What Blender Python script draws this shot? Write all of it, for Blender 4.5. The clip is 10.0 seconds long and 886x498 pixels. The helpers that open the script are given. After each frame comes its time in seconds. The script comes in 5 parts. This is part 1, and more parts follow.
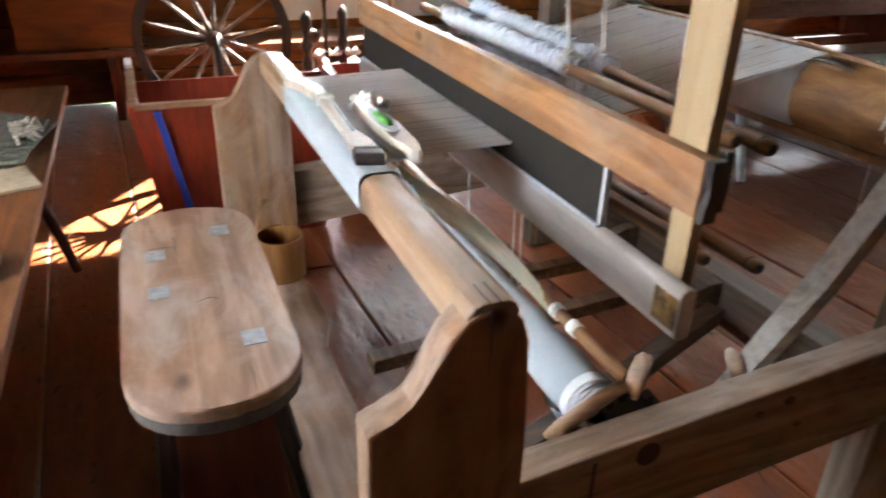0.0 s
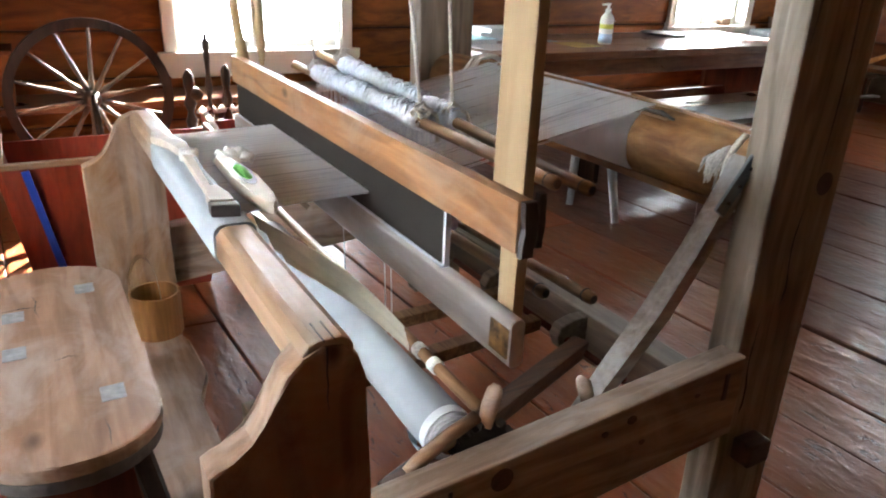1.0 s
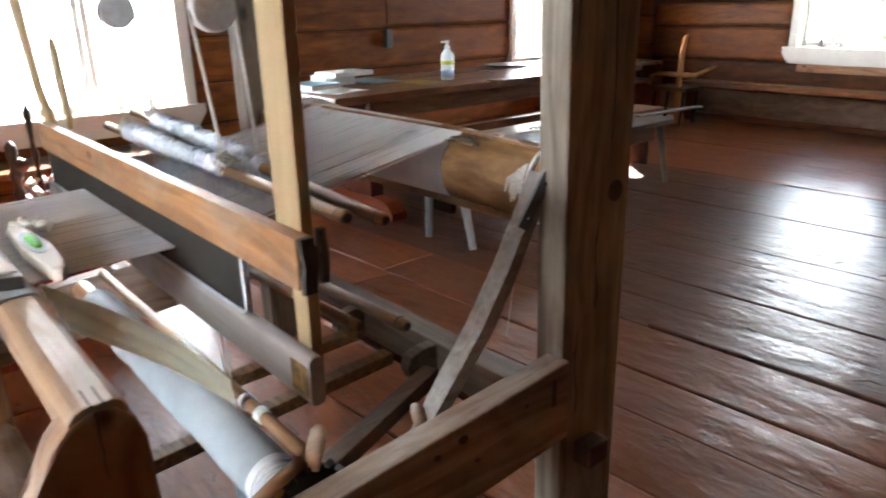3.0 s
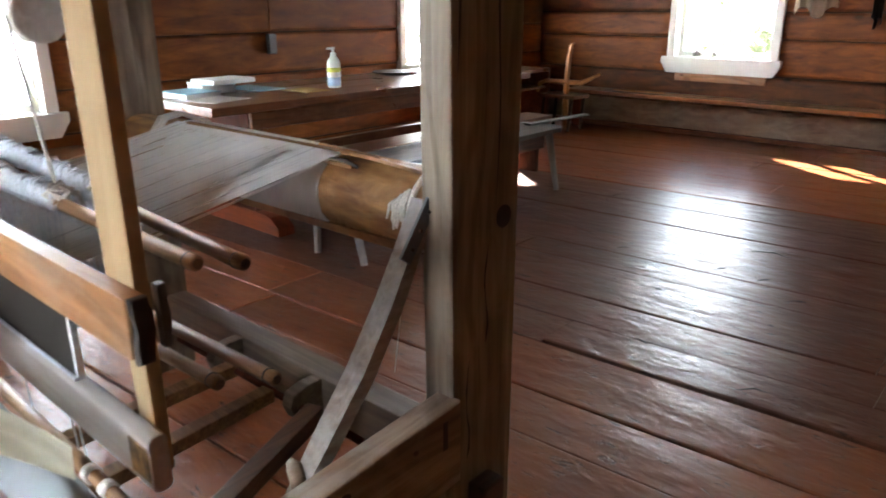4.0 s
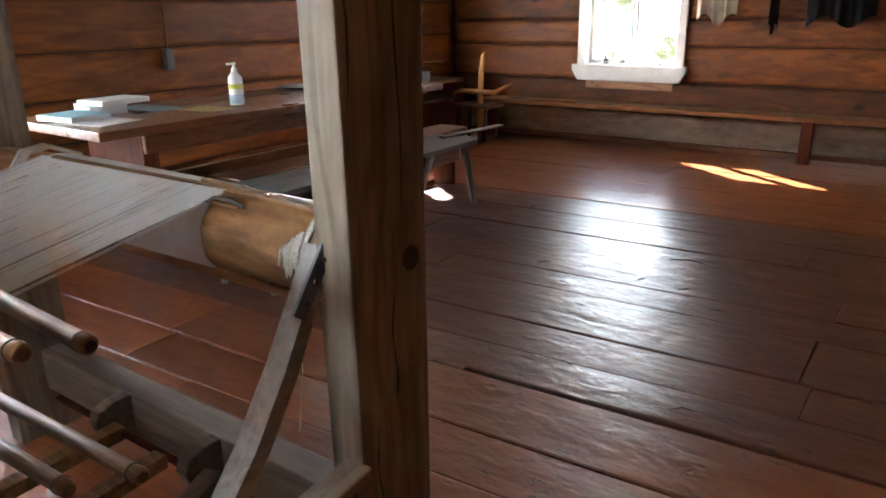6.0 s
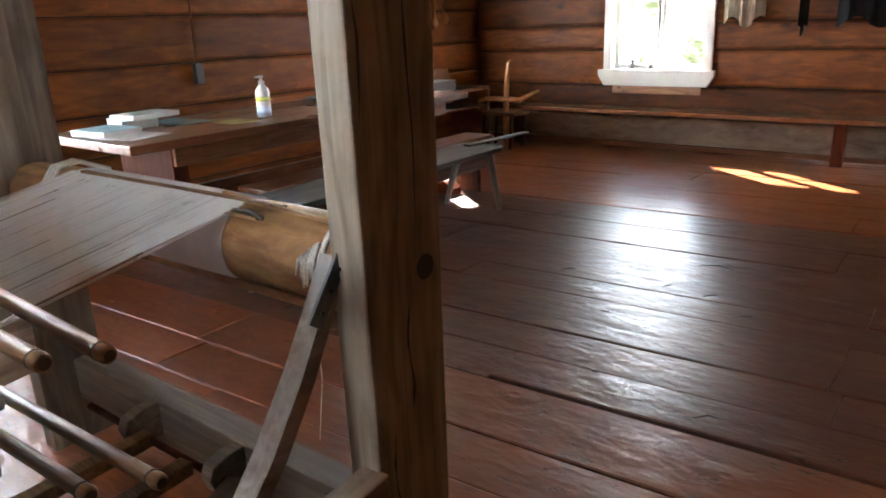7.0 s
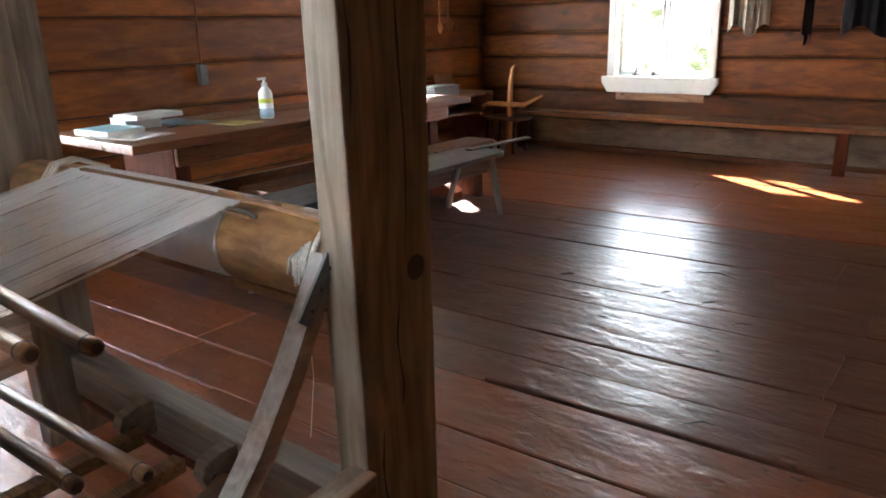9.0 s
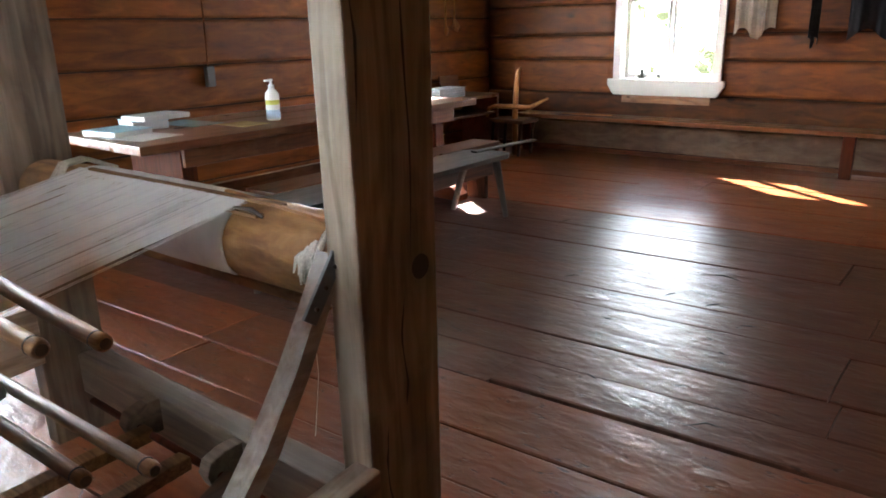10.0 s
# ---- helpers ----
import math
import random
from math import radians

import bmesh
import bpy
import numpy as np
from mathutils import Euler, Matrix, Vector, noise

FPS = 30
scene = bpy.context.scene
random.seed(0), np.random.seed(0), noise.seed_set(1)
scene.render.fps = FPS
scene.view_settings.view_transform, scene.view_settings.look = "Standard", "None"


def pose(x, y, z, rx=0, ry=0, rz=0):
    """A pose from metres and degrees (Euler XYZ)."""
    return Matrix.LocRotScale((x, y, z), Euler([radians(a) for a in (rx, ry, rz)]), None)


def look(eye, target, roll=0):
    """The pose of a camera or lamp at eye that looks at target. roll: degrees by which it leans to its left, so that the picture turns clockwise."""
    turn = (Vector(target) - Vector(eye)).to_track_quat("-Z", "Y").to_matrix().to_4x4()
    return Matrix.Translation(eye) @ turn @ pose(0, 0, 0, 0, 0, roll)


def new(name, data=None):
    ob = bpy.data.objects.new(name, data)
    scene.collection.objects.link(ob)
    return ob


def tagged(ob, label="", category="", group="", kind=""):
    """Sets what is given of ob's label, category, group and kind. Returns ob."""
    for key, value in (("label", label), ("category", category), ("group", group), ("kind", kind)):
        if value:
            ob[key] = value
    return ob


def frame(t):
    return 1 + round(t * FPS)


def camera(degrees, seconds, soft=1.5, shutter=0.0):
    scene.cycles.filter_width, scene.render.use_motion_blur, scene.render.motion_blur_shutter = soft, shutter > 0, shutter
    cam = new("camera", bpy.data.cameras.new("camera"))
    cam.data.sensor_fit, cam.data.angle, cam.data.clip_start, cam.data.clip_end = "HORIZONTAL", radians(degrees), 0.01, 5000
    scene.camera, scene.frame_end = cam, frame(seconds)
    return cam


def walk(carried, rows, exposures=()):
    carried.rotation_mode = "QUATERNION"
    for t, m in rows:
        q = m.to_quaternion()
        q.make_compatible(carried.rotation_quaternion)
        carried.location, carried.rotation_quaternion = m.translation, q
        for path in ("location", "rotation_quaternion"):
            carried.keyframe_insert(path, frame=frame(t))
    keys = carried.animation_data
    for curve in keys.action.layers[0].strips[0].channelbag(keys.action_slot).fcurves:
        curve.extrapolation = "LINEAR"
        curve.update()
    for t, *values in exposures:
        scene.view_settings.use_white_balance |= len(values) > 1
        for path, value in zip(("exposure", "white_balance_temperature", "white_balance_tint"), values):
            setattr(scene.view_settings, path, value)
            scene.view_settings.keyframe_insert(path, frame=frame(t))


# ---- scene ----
cam = camera(63.5, 10.0, soft=1.8, shutter=0.5)
PATH = [
    (0, (0.676, 0.674, 1.312), (1.371, 2.321, 0.415), 1.7),
    (0.5, (0.717, 0.616, 1.327), (1.574, 2.221, 0.495), 2.4),
    (1, (0.741, 0.565, 1.331), (1.681, 2.159, 0.573), 2.4),
    (1.5, (0.754, 0.53, 1.323), (1.741, 2.118, 0.614), 1.1),
    (2, (0.776, 0.516, 1.313), (1.768, 2.103, 0.609), -0.6),
    (2.5, (0.818, 0.504, 1.321), (1.893, 2.05, 0.646), -1.4),
    (3, (0.869, 0.458, 1.326), (2.077, 1.914, 0.676), -1.3),
    (4.5, (1.056, 0.62, 1.349), (2.543, 1.798, 0.716), 0.4),
    (5, (1.099, 0.678, 1.353), (2.64, 1.795, 0.737), 0.2),
    (5.5, (1.146, 0.653, 1.355), (2.702, 1.739, 0.726), -0.5),
    (7, (1.174, 0.591, 1.364), (2.68, 1.762, 0.761), -2.1),
    (7.5, (1.181, 0.586, 1.36), (2.664, 1.79, 0.768), -2.4),
    (8, (1.191, 0.584, 1.358), (2.672, 1.793, 0.773), -2.1),
    (8.5, (1.187, 0.567, 1.358), (2.673, 1.768, 0.768), -1.9),
    (9, (1.18, 0.563, 1.359), (2.682, 1.744, 0.769), -1.4),
    (9.5, (1.183, 0.563, 1.352), (2.681, 1.75, 0.764), -1.4),
    (10, (1.171, 0.553, 1.357), (2.665, 1.747, 0.774), -1.3),
]
walk(cam, [(t, look(eye, target, roll)) for t, eye, target, roll in PATH])

# ---- world, sun, exposure ----
SUN_ELEV, SUN_AZ = 33.5, 36.0
world = bpy.data.worlds.new("world")
scene.world = world
world.use_nodes = True
_sky = world.node_tree.nodes.new("ShaderNodeTexSky")
_sky.sky_type, _sky.sun_disc = "NISHITA", False
_sky.sun_elevation, _sky.sun_rotation = radians(SUN_ELEV), radians(SUN_AZ)
world.node_tree.links.new(_sky.outputs[0], world.node_tree.nodes["Background"].inputs[0])
world.node_tree.nodes["Background"].inputs[1].default_value = 0.06
_sun = bpy.data.lights.new("sun", "SUN")
_sun.energy, _sun.angle, _sun.color = 5.0, radians(0.5), (1.0, 0.95, 0.88)
_d = Vector((math.sin(radians(SUN_AZ)), math.cos(radians(SUN_AZ)), math.tan(radians(SUN_ELEV))))
new("sun", _sun).matrix_world = look(_d * 30, (0, 0, 0))
scene.view_settings.exposure = 4.45
OUTSIDE = 1.8


# ---- materials ----
def mat_new(name):
    m = bpy.data.materials.new(name)
    m.use_nodes = True
    return m, m.node_tree.nodes, m.node_tree.links, m.node_tree.nodes["Principled BSDF"]


def coords(n, l, scale, shift=True):
    """Object coordinates, moved by a random step for each object, scaled."""
    tc, mp = n.new("ShaderNodeTexCoord"), n.new("ShaderNodeMapping")
    src = tc.outputs["Object"]
    if shift:
        info, comb, add = n.new("ShaderNodeObjectInfo"), n.new("ShaderNodeVectorMath"), n.new("ShaderNodeVectorMath")
        comb.operation, add.operation = "SCALE", "ADD"
        comb.inputs[0].default_value = (17.0, 29.0, 41.0)
        l.new(info.outputs["Random"], comb.inputs["Scale"])
        l.new(src, add.inputs[0])
        l.new(comb.outputs[0], add.inputs[1])
        src = add.outputs[0]
    l.new(src, mp.inputs[0])
    mp.inputs["Scale"].default_value = scale
    return mp.outputs[0]


def noise_tex(n, l, vec, scale, detail=5.0, dist=0.0, rough=0.55):
    t = n.new("ShaderNodeTexNoise")
    t.inputs["Scale"].default_value, t.inputs["Detail"].default_value = scale, detail
    t.inputs["Distortion"].default_value, t.inputs["Roughness"].default_value = dist, rough
    l.new(vec, t.inputs["Vector"])
    return t.outputs["Fac"]


def ramp(n, l, fac, stops):
    r = n.new("ShaderNodeValToRGB")
    els = r.color_ramp.elements
    while len(els) < len(stops):
        els.new(0.5)
    for e, (p, c) in zip(els, stops):
        e.position, e.color = p, (*c, 1) if len(c) == 3 else c
    l.new(fac, r.inputs[0])
    return r.outputs[0]


def mixc(n, l, fac, a, b, mode="MIX"):
    m = n.new("ShaderNodeMix")
    m.data_type, m.blend_type = "RGBA", mode
    for key, v in ((0, fac), (6, a), (7, b)):
        if isinstance(v, (int, float)):
            m.inputs[key].default_value = v
        elif isinstance(v, tuple):
            m.inputs[key].default_value = (*v, 1)
        else:
            l.new(v, m.inputs[key])
    return m.outputs[2]


def bump(n, l, bsdf, height, strength, distance=0.01):
    b = n.new("ShaderNodeBump")
    b.inputs["Strength"].default_value, b.inputs["Distance"].default_value = strength, distance
    l.new(height, b.inputs["Height"])
    l.new(b.outputs[0], bsdf.inputs["Normal"])


def wood(name, light, dark, axis, rough=0.6, fine=34.0, worn=None, worn_amount=0.5, knots=0.0, bumps=0.35, vary=0.25, stretch=0.07, gloss=0.5, rings=0.0):
    """Sawn or hewn wood with its grain along axis (0, 1, 2), stains, knots and worn places."""
    m, n, l, b = mat_new(name)
    s = [1.0, 1.0, 1.0]
    s[axis] = stretch
    v = coords(n, l, tuple(s))
    v2 = coords(n, l, tuple(0.5 + 0.5 * a for a in s))
    g = noise_tex(n, l, v, fine, 6, 0.8)
    wide = noise_tex(n, l, v2, 4.0, 4, 0.4)
    col = ramp(n, l, g, [(0.3, dark), (0.52, tuple(0.5 * (p + q) for p, q in zip(light, dark))), (0.7, light)])
    if rings:
        wv = n.new("ShaderNodeTexWave")
        wv.wave_type, wv.rings_direction = "RINGS", "XYZ"[axis]
        wv.inputs["Scale"].default_value, wv.inputs["Distortion"].default_value = 6.0, 13.0
        wv.inputs["Detail"].default_value, wv.inputs["Detail Scale"].default_value = 2.0, 1.2
        l.new(coords(n, l, tuple(0.2 if k == axis else 1.0 for k in range(3))), wv.inputs["Vector"])
        lo = 1 - rings
        col = mixc(n, l, 1.0, col, ramp(n, l, wv.outputs["Fac"], [(0.1, (lo, lo * 0.95, lo * 0.9)), (0.55, (1, 1, 1))]), "MULTIPLY")
    stain = ramp(n, l, wide, [(0.3, (0.62, 0.6, 0.58)), (0.6, (1, 1, 1))])
    col = mixc(n, l, 0.75, col, stain, "MULTIPLY")
    if worn:
        w = noise_tex(n, l, v2, 7.0, 6, 1.0, 0.65)
        wf = ramp(n, l, w, [(0.58 - 0.3 * worn_amount, (0, 0, 0)), (0.98 - 0.2 * worn_amount, (0.9, 0.9, 0.9))])
        col = mixc(n, l, wf, col, worn)
    if knots:
        kv = coords(n, l, (knots, knots, knots))
        vo = n.new("ShaderNodeTexVoronoi")
        vo.inputs["Scale"].default_value = 5.0
        ms = n.new("ShaderNodeMapping")
        k = [1.0, 1.0, 1.0]
        k[axis] = 0.55
        ms.inputs["Scale"].default_value = k
        l.new(kv, ms.inputs[0])
        l.new(ms.outputs[0], vo.inputs["Vector"])
        kf = ramp(n, l, vo.outputs["Distance"], [(0.04, (1, 1, 1)), (0.11, (0, 0, 0))])
        col = mixc(n, l, kf, col, tuple(0.35 * c for c in dark))
    b.inputs["Specular IOR Level"].default_value = gloss
    info = n.new("ShaderNodeObjectInfo")
    lo, hi = 1 - vary, 1.0
    tone = ramp(n, l, info.outputs["Random"], [(0.0, (lo, lo, lo)), (1.0, (hi, hi, hi))])
    col = mixc(n, l, 1.0, col, tone, "MULTIPLY")
    l.new(col, b.inputs["Base Color"])
    rr = n.new("ShaderNodeMapRange")
    rr.inputs[3].default_value, rr.inputs[4].default_value = rough - 0.12, rough + 0.15
    l.new(wide, rr.inputs[0])
    l.new(rr.outputs[0], b.inputs["Roughness"])
    h = n.new("ShaderNodeMath")
    h.operation = "ADD"
    l.new(g, h.inputs[0])
    l.new(wide, h.inputs[1])
    bump(n, l, b, h.outputs[0], bumps, 0.006)
    return m


def plain(name, color, rough=0.5, metal=0.0, mottled=0.2, scale=12.0, bumps=0.1):
    m, n, l, b = mat_new(name)
    v = coords(n, l, (1, 1, 1))
    f = noise_tex(n, l, v, scale, 6)
    lo = tuple(c * (1 - mottled) for c in color)
    hi = tuple(min(1, c * (1 + 0.5 * mottled)) for c in color)
    l.new(ramp(n, l, f, [(0.3, lo), (0.7, hi)]), b.inputs["Base Color"])
    b.inputs["Roughness"].default_value, b.inputs["Metallic"].default_value = rough, metal
    bump(n, l, b, f, bumps, 0.004)
    return m


def woven(name, color, axis, pitch=420.0, stripe=0.25, rough=0.9):
    """Cloth or yarn: fine ribs across axis and soft folds."""
    m, n, l, b = mat_new(name)
    v = coords(n, l, (1, 1, 1), False)
    w = n.new("ShaderNodeTexWave")
    w.wave_type, w.bands_direction = "BANDS", "XYZ"[axis]
    w.inputs["Scale"].default_value, w.inputs["Distortion"].default_value, w.inputs["Detail"].default_value = pitch / 6.28, 2.0, 3.0
    l.new(v, w.inputs["Vector"])
    f = noise_tex(n, l, v, 9.0, 6)
    a = ramp(n, l, w.outputs["Fac"], [(0.0, tuple(c * (1 - stripe) for c in color)), (0.7, color)])
    d = ramp(n, l, f, [(0.3, (0.8, 0.8, 0.8)), (0.65, (1, 1, 1))])
    l.new(mixc(n, l, 1.0, a, d, "MULTIPLY"), b.inputs["Base Color"])
    b.inputs["Roughness"].default_value = rough
    b.inputs["Sheen Weight"].default_value = 0.15
    bump(n, l, b, w.outputs["Fac"], 0.3, 0.002)
    return m


PINE_X = wood("pine_along_x", (0.42, 0.235, 0.12), (0.2, 0.095, 0.045), 0, 0.55, worn=(0.46, 0.38, 0.32), worn_amount=0.5, knots=1.3)
PINE_Y = wood("pine_along_y", (0.56, 0.28, 0.11), (0.33, 0.135, 0.048), 1, 0.5, worn=(0.46, 0.34, 0.24), worn_amount=0.4, knots=1.3, rings=0.3)
PINE_Z = wood("pine_upright", (0.52, 0.28, 0.125), (0.3, 0.135, 0.055), 2, 0.55, fine=16, worn=(0.62, 0.5, 0.41), worn_amount=0.6, knots=1.2, stretch=0.12, rings=0.3)
POST_Z = wood("grey_brown_post", (0.52, 0.43, 0.32), (0.22, 0.165, 0.112), 2, 0.62, fine=30, worn=(0.45, 0.39, 0.32), worn_amount=0.45, knots=1.1, bumps=0.8, stretch=0.05, rings=0.28)
GREY_X = wood("weathered_along_x", (0.5, 0.36, 0.25), (0.26, 0.16, 0.1), 0, 0.6, worn=(0.52, 0.46, 0.41), worn_amount=0.5, knots=1.2, rings=0.3)
GREY_Y = wood("weathered_along_y", (0.76, 0.73, 0.71), (0.48, 0.43, 0.39), 1, 0.45, worn=(0.76, 0.77, 0.81), worn_amount=0.65)
OLD_POST = wood("dark_old_post", (0.3, 0.235, 0.17), (0.13, 0.095, 0.066), 2, 0.65, fine=30, worn=(0.26, 0.215, 0.17), worn_amount=0.4, knots=1.1, bumps=0.8, stretch=0.05, rings=0.3)
STICK = wood("silver_grey_stick", (0.5, 0.44, 0.37), (0.24, 0.19, 0.15), 0, 0.5, fine=40, worn=(0.5, 0.5, 0.52), worn_amount=0.6, stretch=0.25)
SPOKE = wood("worn_spoke", (0.3, 0.22, 0.16), (0.12, 0.08, 0.05), 2, 0.5)
YELLOW_Z = wood("new_yellow_pine", (0.6, 0.44, 0.25), (0.47, 0.31, 0.15), 2, 0.45, fine=22, bumps=0.12)
BENCH_Y = wood("orange_bench", (0.36, 0.14, 0.045), (0.17, 0.06, 0.02), 1, 0.32, worn=(0.4, 0.2, 0.09), worn_amount=0.35)
BREAST_Y = wood("polished_breast_beam", (0.5, 0.29, 0.14), (0.3, 0.14, 0.055), 1, 0.42, worn=(0.52, 0.4, 0.3), worn_amount=0.75, knots=0.5)
CROSS_Y = wood("dark_grey_beam", (0.24, 0.18, 0.13), (0.1, 0.07, 0.05), 1, 0.6)
ROD_Y = wood("varnished_rod", (0.36, 0.2, 0.09), (0.13, 0.06, 0.025), 1, 0.55, fine=60, gloss=0.3)
SEAT_Y = wood("scrubbed_seat", (0.5, 0.31, 0.2), (0.32, 0.165, 0.09), 1, 0.5, worn=(0.52, 0.43, 0.38), worn_amount=0.5, knots=1.0, rings=0.25)
BEAM_Y = wood("log_beam", (0.55, 0.3, 0.11), (0.2, 0.085, 0.026), 1, 0.55, fine=22, worn=(0.46, 0.3, 0.15), worn_amount=0.3, knots=1.4, bumps=1.0, stretch=0.3, rings=0.25)
DARK_Y = wood("dark_wood_y", (0.12, 0.06, 0.03), (0.04, 0.02, 0.01), 1, 0.5)
DARK_X = wood("dark_wood_x", (0.16, 0.075, 0.035), (0.05, 0.024, 0.012), 0, 0.45)
DARK_Z = wood("dark_wood_z", (0.07, 0.038, 0.022), (0.022, 0.012, 0.008), 2, 0.5, gloss=0.25)
TABLE_X = wood("table_red_brown", (0.25, 0.095, 0.036), (0.1, 0.033, 0.013), 0, 0.3, gloss=0.5, worn=(0.3, 0.17, 0.1), worn_amount=0.35)
TABLE_Y = wood("side_table_brown", (0.24, 0.085, 0.027), (0.1, 0.034, 0.012), 1, 0.45, gloss=0.25, worn=(0.25, 0.13, 0.07), worn_amount=0.3)
RED_Z = wood("red_painted_leg", (0.14, 0.033, 0.012), (0.065, 0.017, 0.007), 2, 0.65, gloss=0.15)
LOG_X = wood("log_wall_x", (0.38, 0.122, 0.02), (0.135, 0.039, 0.007), 0, 0.62, fine=13, worn=(0.24, 0.075, 0.016), worn_amount=0.45, knots=0.6, bumps=0.9, vary=0.45, stretch=0.22, gloss=0.22)
LOG_Y = wood("log_wall_y", (0.42, 0.14, 0.023), (0.16, 0.046, 0.008), 1, 0.62, fine=13, worn=(0.24, 0.075, 0.016), worn_amount=0.45, knots=0.6, bumps=0.9, vary=0.45, stretch=0.22, gloss=0.22)
# same log wood in a darker tone, for the whole east wall
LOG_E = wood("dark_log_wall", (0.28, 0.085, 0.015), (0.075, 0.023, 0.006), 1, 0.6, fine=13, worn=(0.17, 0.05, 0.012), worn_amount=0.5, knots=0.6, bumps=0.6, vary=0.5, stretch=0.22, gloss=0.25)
GREYBENCH_X = wood("blue_grey_paint", (0.25, 0.265, 0.27), (0.13, 0.138, 0.14), 0, 0.4, worn=(0.36, 0.34, 0.32), worn_amount=0.3)
GREYLEG_Z = wood("blue_grey_leg", (0.45, 0.5, 0.5), (0.32, 0.36, 0.36), 2, 0.45)
FOOT = wood("orange_red_paint", (0.36, 0.085, 0.026), (0.2, 0.045, 0.015), 1, 0.45, gloss=0.3)
REDPAINT = wood("red_paint", (0.42, 0.055, 0.02), (0.25, 0.03, 0.012), 2, 0.4, worn=(0.3, 0.1, 0.05), worn_amount=0.15)
BIRCH_Z = wood("bent_birch", (0.54, 0.25, 0.08), (0.33, 0.135, 0.04), 2, 0.4)
LOG_BASE = wood("grey_sill_log", (0.3, 0.21, 0.14), (0.15, 0.095, 0.06), 1, 0.8, fine=13, worn=(0.34, 0.27, 0.2), worn_amount=0.4, stretch=0.2)
GAP = plain("dark_gap", (0.03, 0.016, 0.008), 0.9)
CEIL = wood("ceiling_board", (0.2, 0.09, 0.035), (0.09, 0.038, 0.016), 0, 0.6)
WHITE = plain("white_paint", (0.66, 0.65, 0.61), 0.4, 0, 0.06, 6)
CLOTH_W = woven("white_linen", (0.8, 0.82, 0.87), 1, 700, 0.12)
FELL = woven("grey_warp_cloth", (0.72, 0.74, 0.79), 1, 900, 0.08)
CLOTH_B = woven("pale_blue_linen", (0.4, 0.44, 0.47), 1, 500)
CLOTH_G = woven("greenish_linen", (0.9, 0.88, 0.76), 0, 300, 0.12)
def warp_material():
    m, n, l, b = mat_new("warp_yarn")
    g = n.new("ShaderNodeNewGeometry")
    l.new(ramp(n, l, g.outputs["Random Per Island"], [(0.0, (0.5, 0.52, 0.57)), (0.12, (0.82, 0.84, 0.88)), (1.0, (0.88, 0.9, 0.93))]), b.inputs["Base Color"])
    b.inputs["Roughness"].default_value = 0.9
    return m


WARP = warp_material()
HEDDLE = plain("heddle_yarn", (0.66, 0.71, 0.79), 0.95, 0, 0.2, 90, 0.15)
ROPE = plain("cotton_rope", (0.68, 0.66, 0.62), 0.95, 0, 0.3, 200, 0.8)
WOOL = plain("white_wool", (0.85, 0.84, 0.8), 0.95, 0, 0.1, 200, 0.3)
REED = woven("steel_reed", (0.03, 0.024, 0.019), 1, 1500, 0.4, 0.7)
REED.node_tree.nodes["Principled BSDF"].inputs["Sheen Weight"].default_value = 0.0
REED.node_tree.nodes["Principled BSDF"].inputs["Specular IOR Level"].default_value = 0.25
IRON = plain("grey_iron", (0.2, 0.22, 0.24), 0.45, 0.8, 0.3)
SWITCH = plain("dark_grey_plastic", (0.1, 0.1, 0.1), 0.6)
BLUE = plain("blue_paint", (0.02, 0.06, 0.36), 0.4)
PALE = plain("pale_bone", (0.5, 0.42, 0.34), 0.6, 0, 0.2)
BLACKW = plain("dark_end", (0.04, 0.03, 0.025), 0.5, 0, 0.4)
INLAY = plain("grey_end_grain", (0.3, 0.31, 0.33), 0.6, 0, 0.3, 60)
GREEN = plain("green_yarn", (0.12, 0.38, 0.06), 0.9, 0, 0.5, 150, 0.8)
PAPER = plain("white_paper", (0.6, 0.61, 0.62), 0.6, 0, 0.05)
PAPERB = plain("blue_cover", (0.25, 0.5, 0.65), 0.35, 0, 0.2)
PLASTIC = plain("white_plastic", (0.75, 0.78, 0.76), 0.35, 0, 0.03)
LABELG = plain("yellow_green_label", (0.6, 0.65, 0.12), 0.4, 0, 0.1)
LABELB = plain("pale_blue_label", (0.45, 0.62, 0.8), 0.4, 0, 0.1)
BLACKC = plain("black_cloth", (0.012, 0.012, 0.014), 0.9)
CREAMC = woven("cream_cloth", (0.74, 0.68, 0.56), 2, 200)
GREYW = plain("grey_stone", (0.3, 0.29, 0.27), 0.8, 0, 0.4)


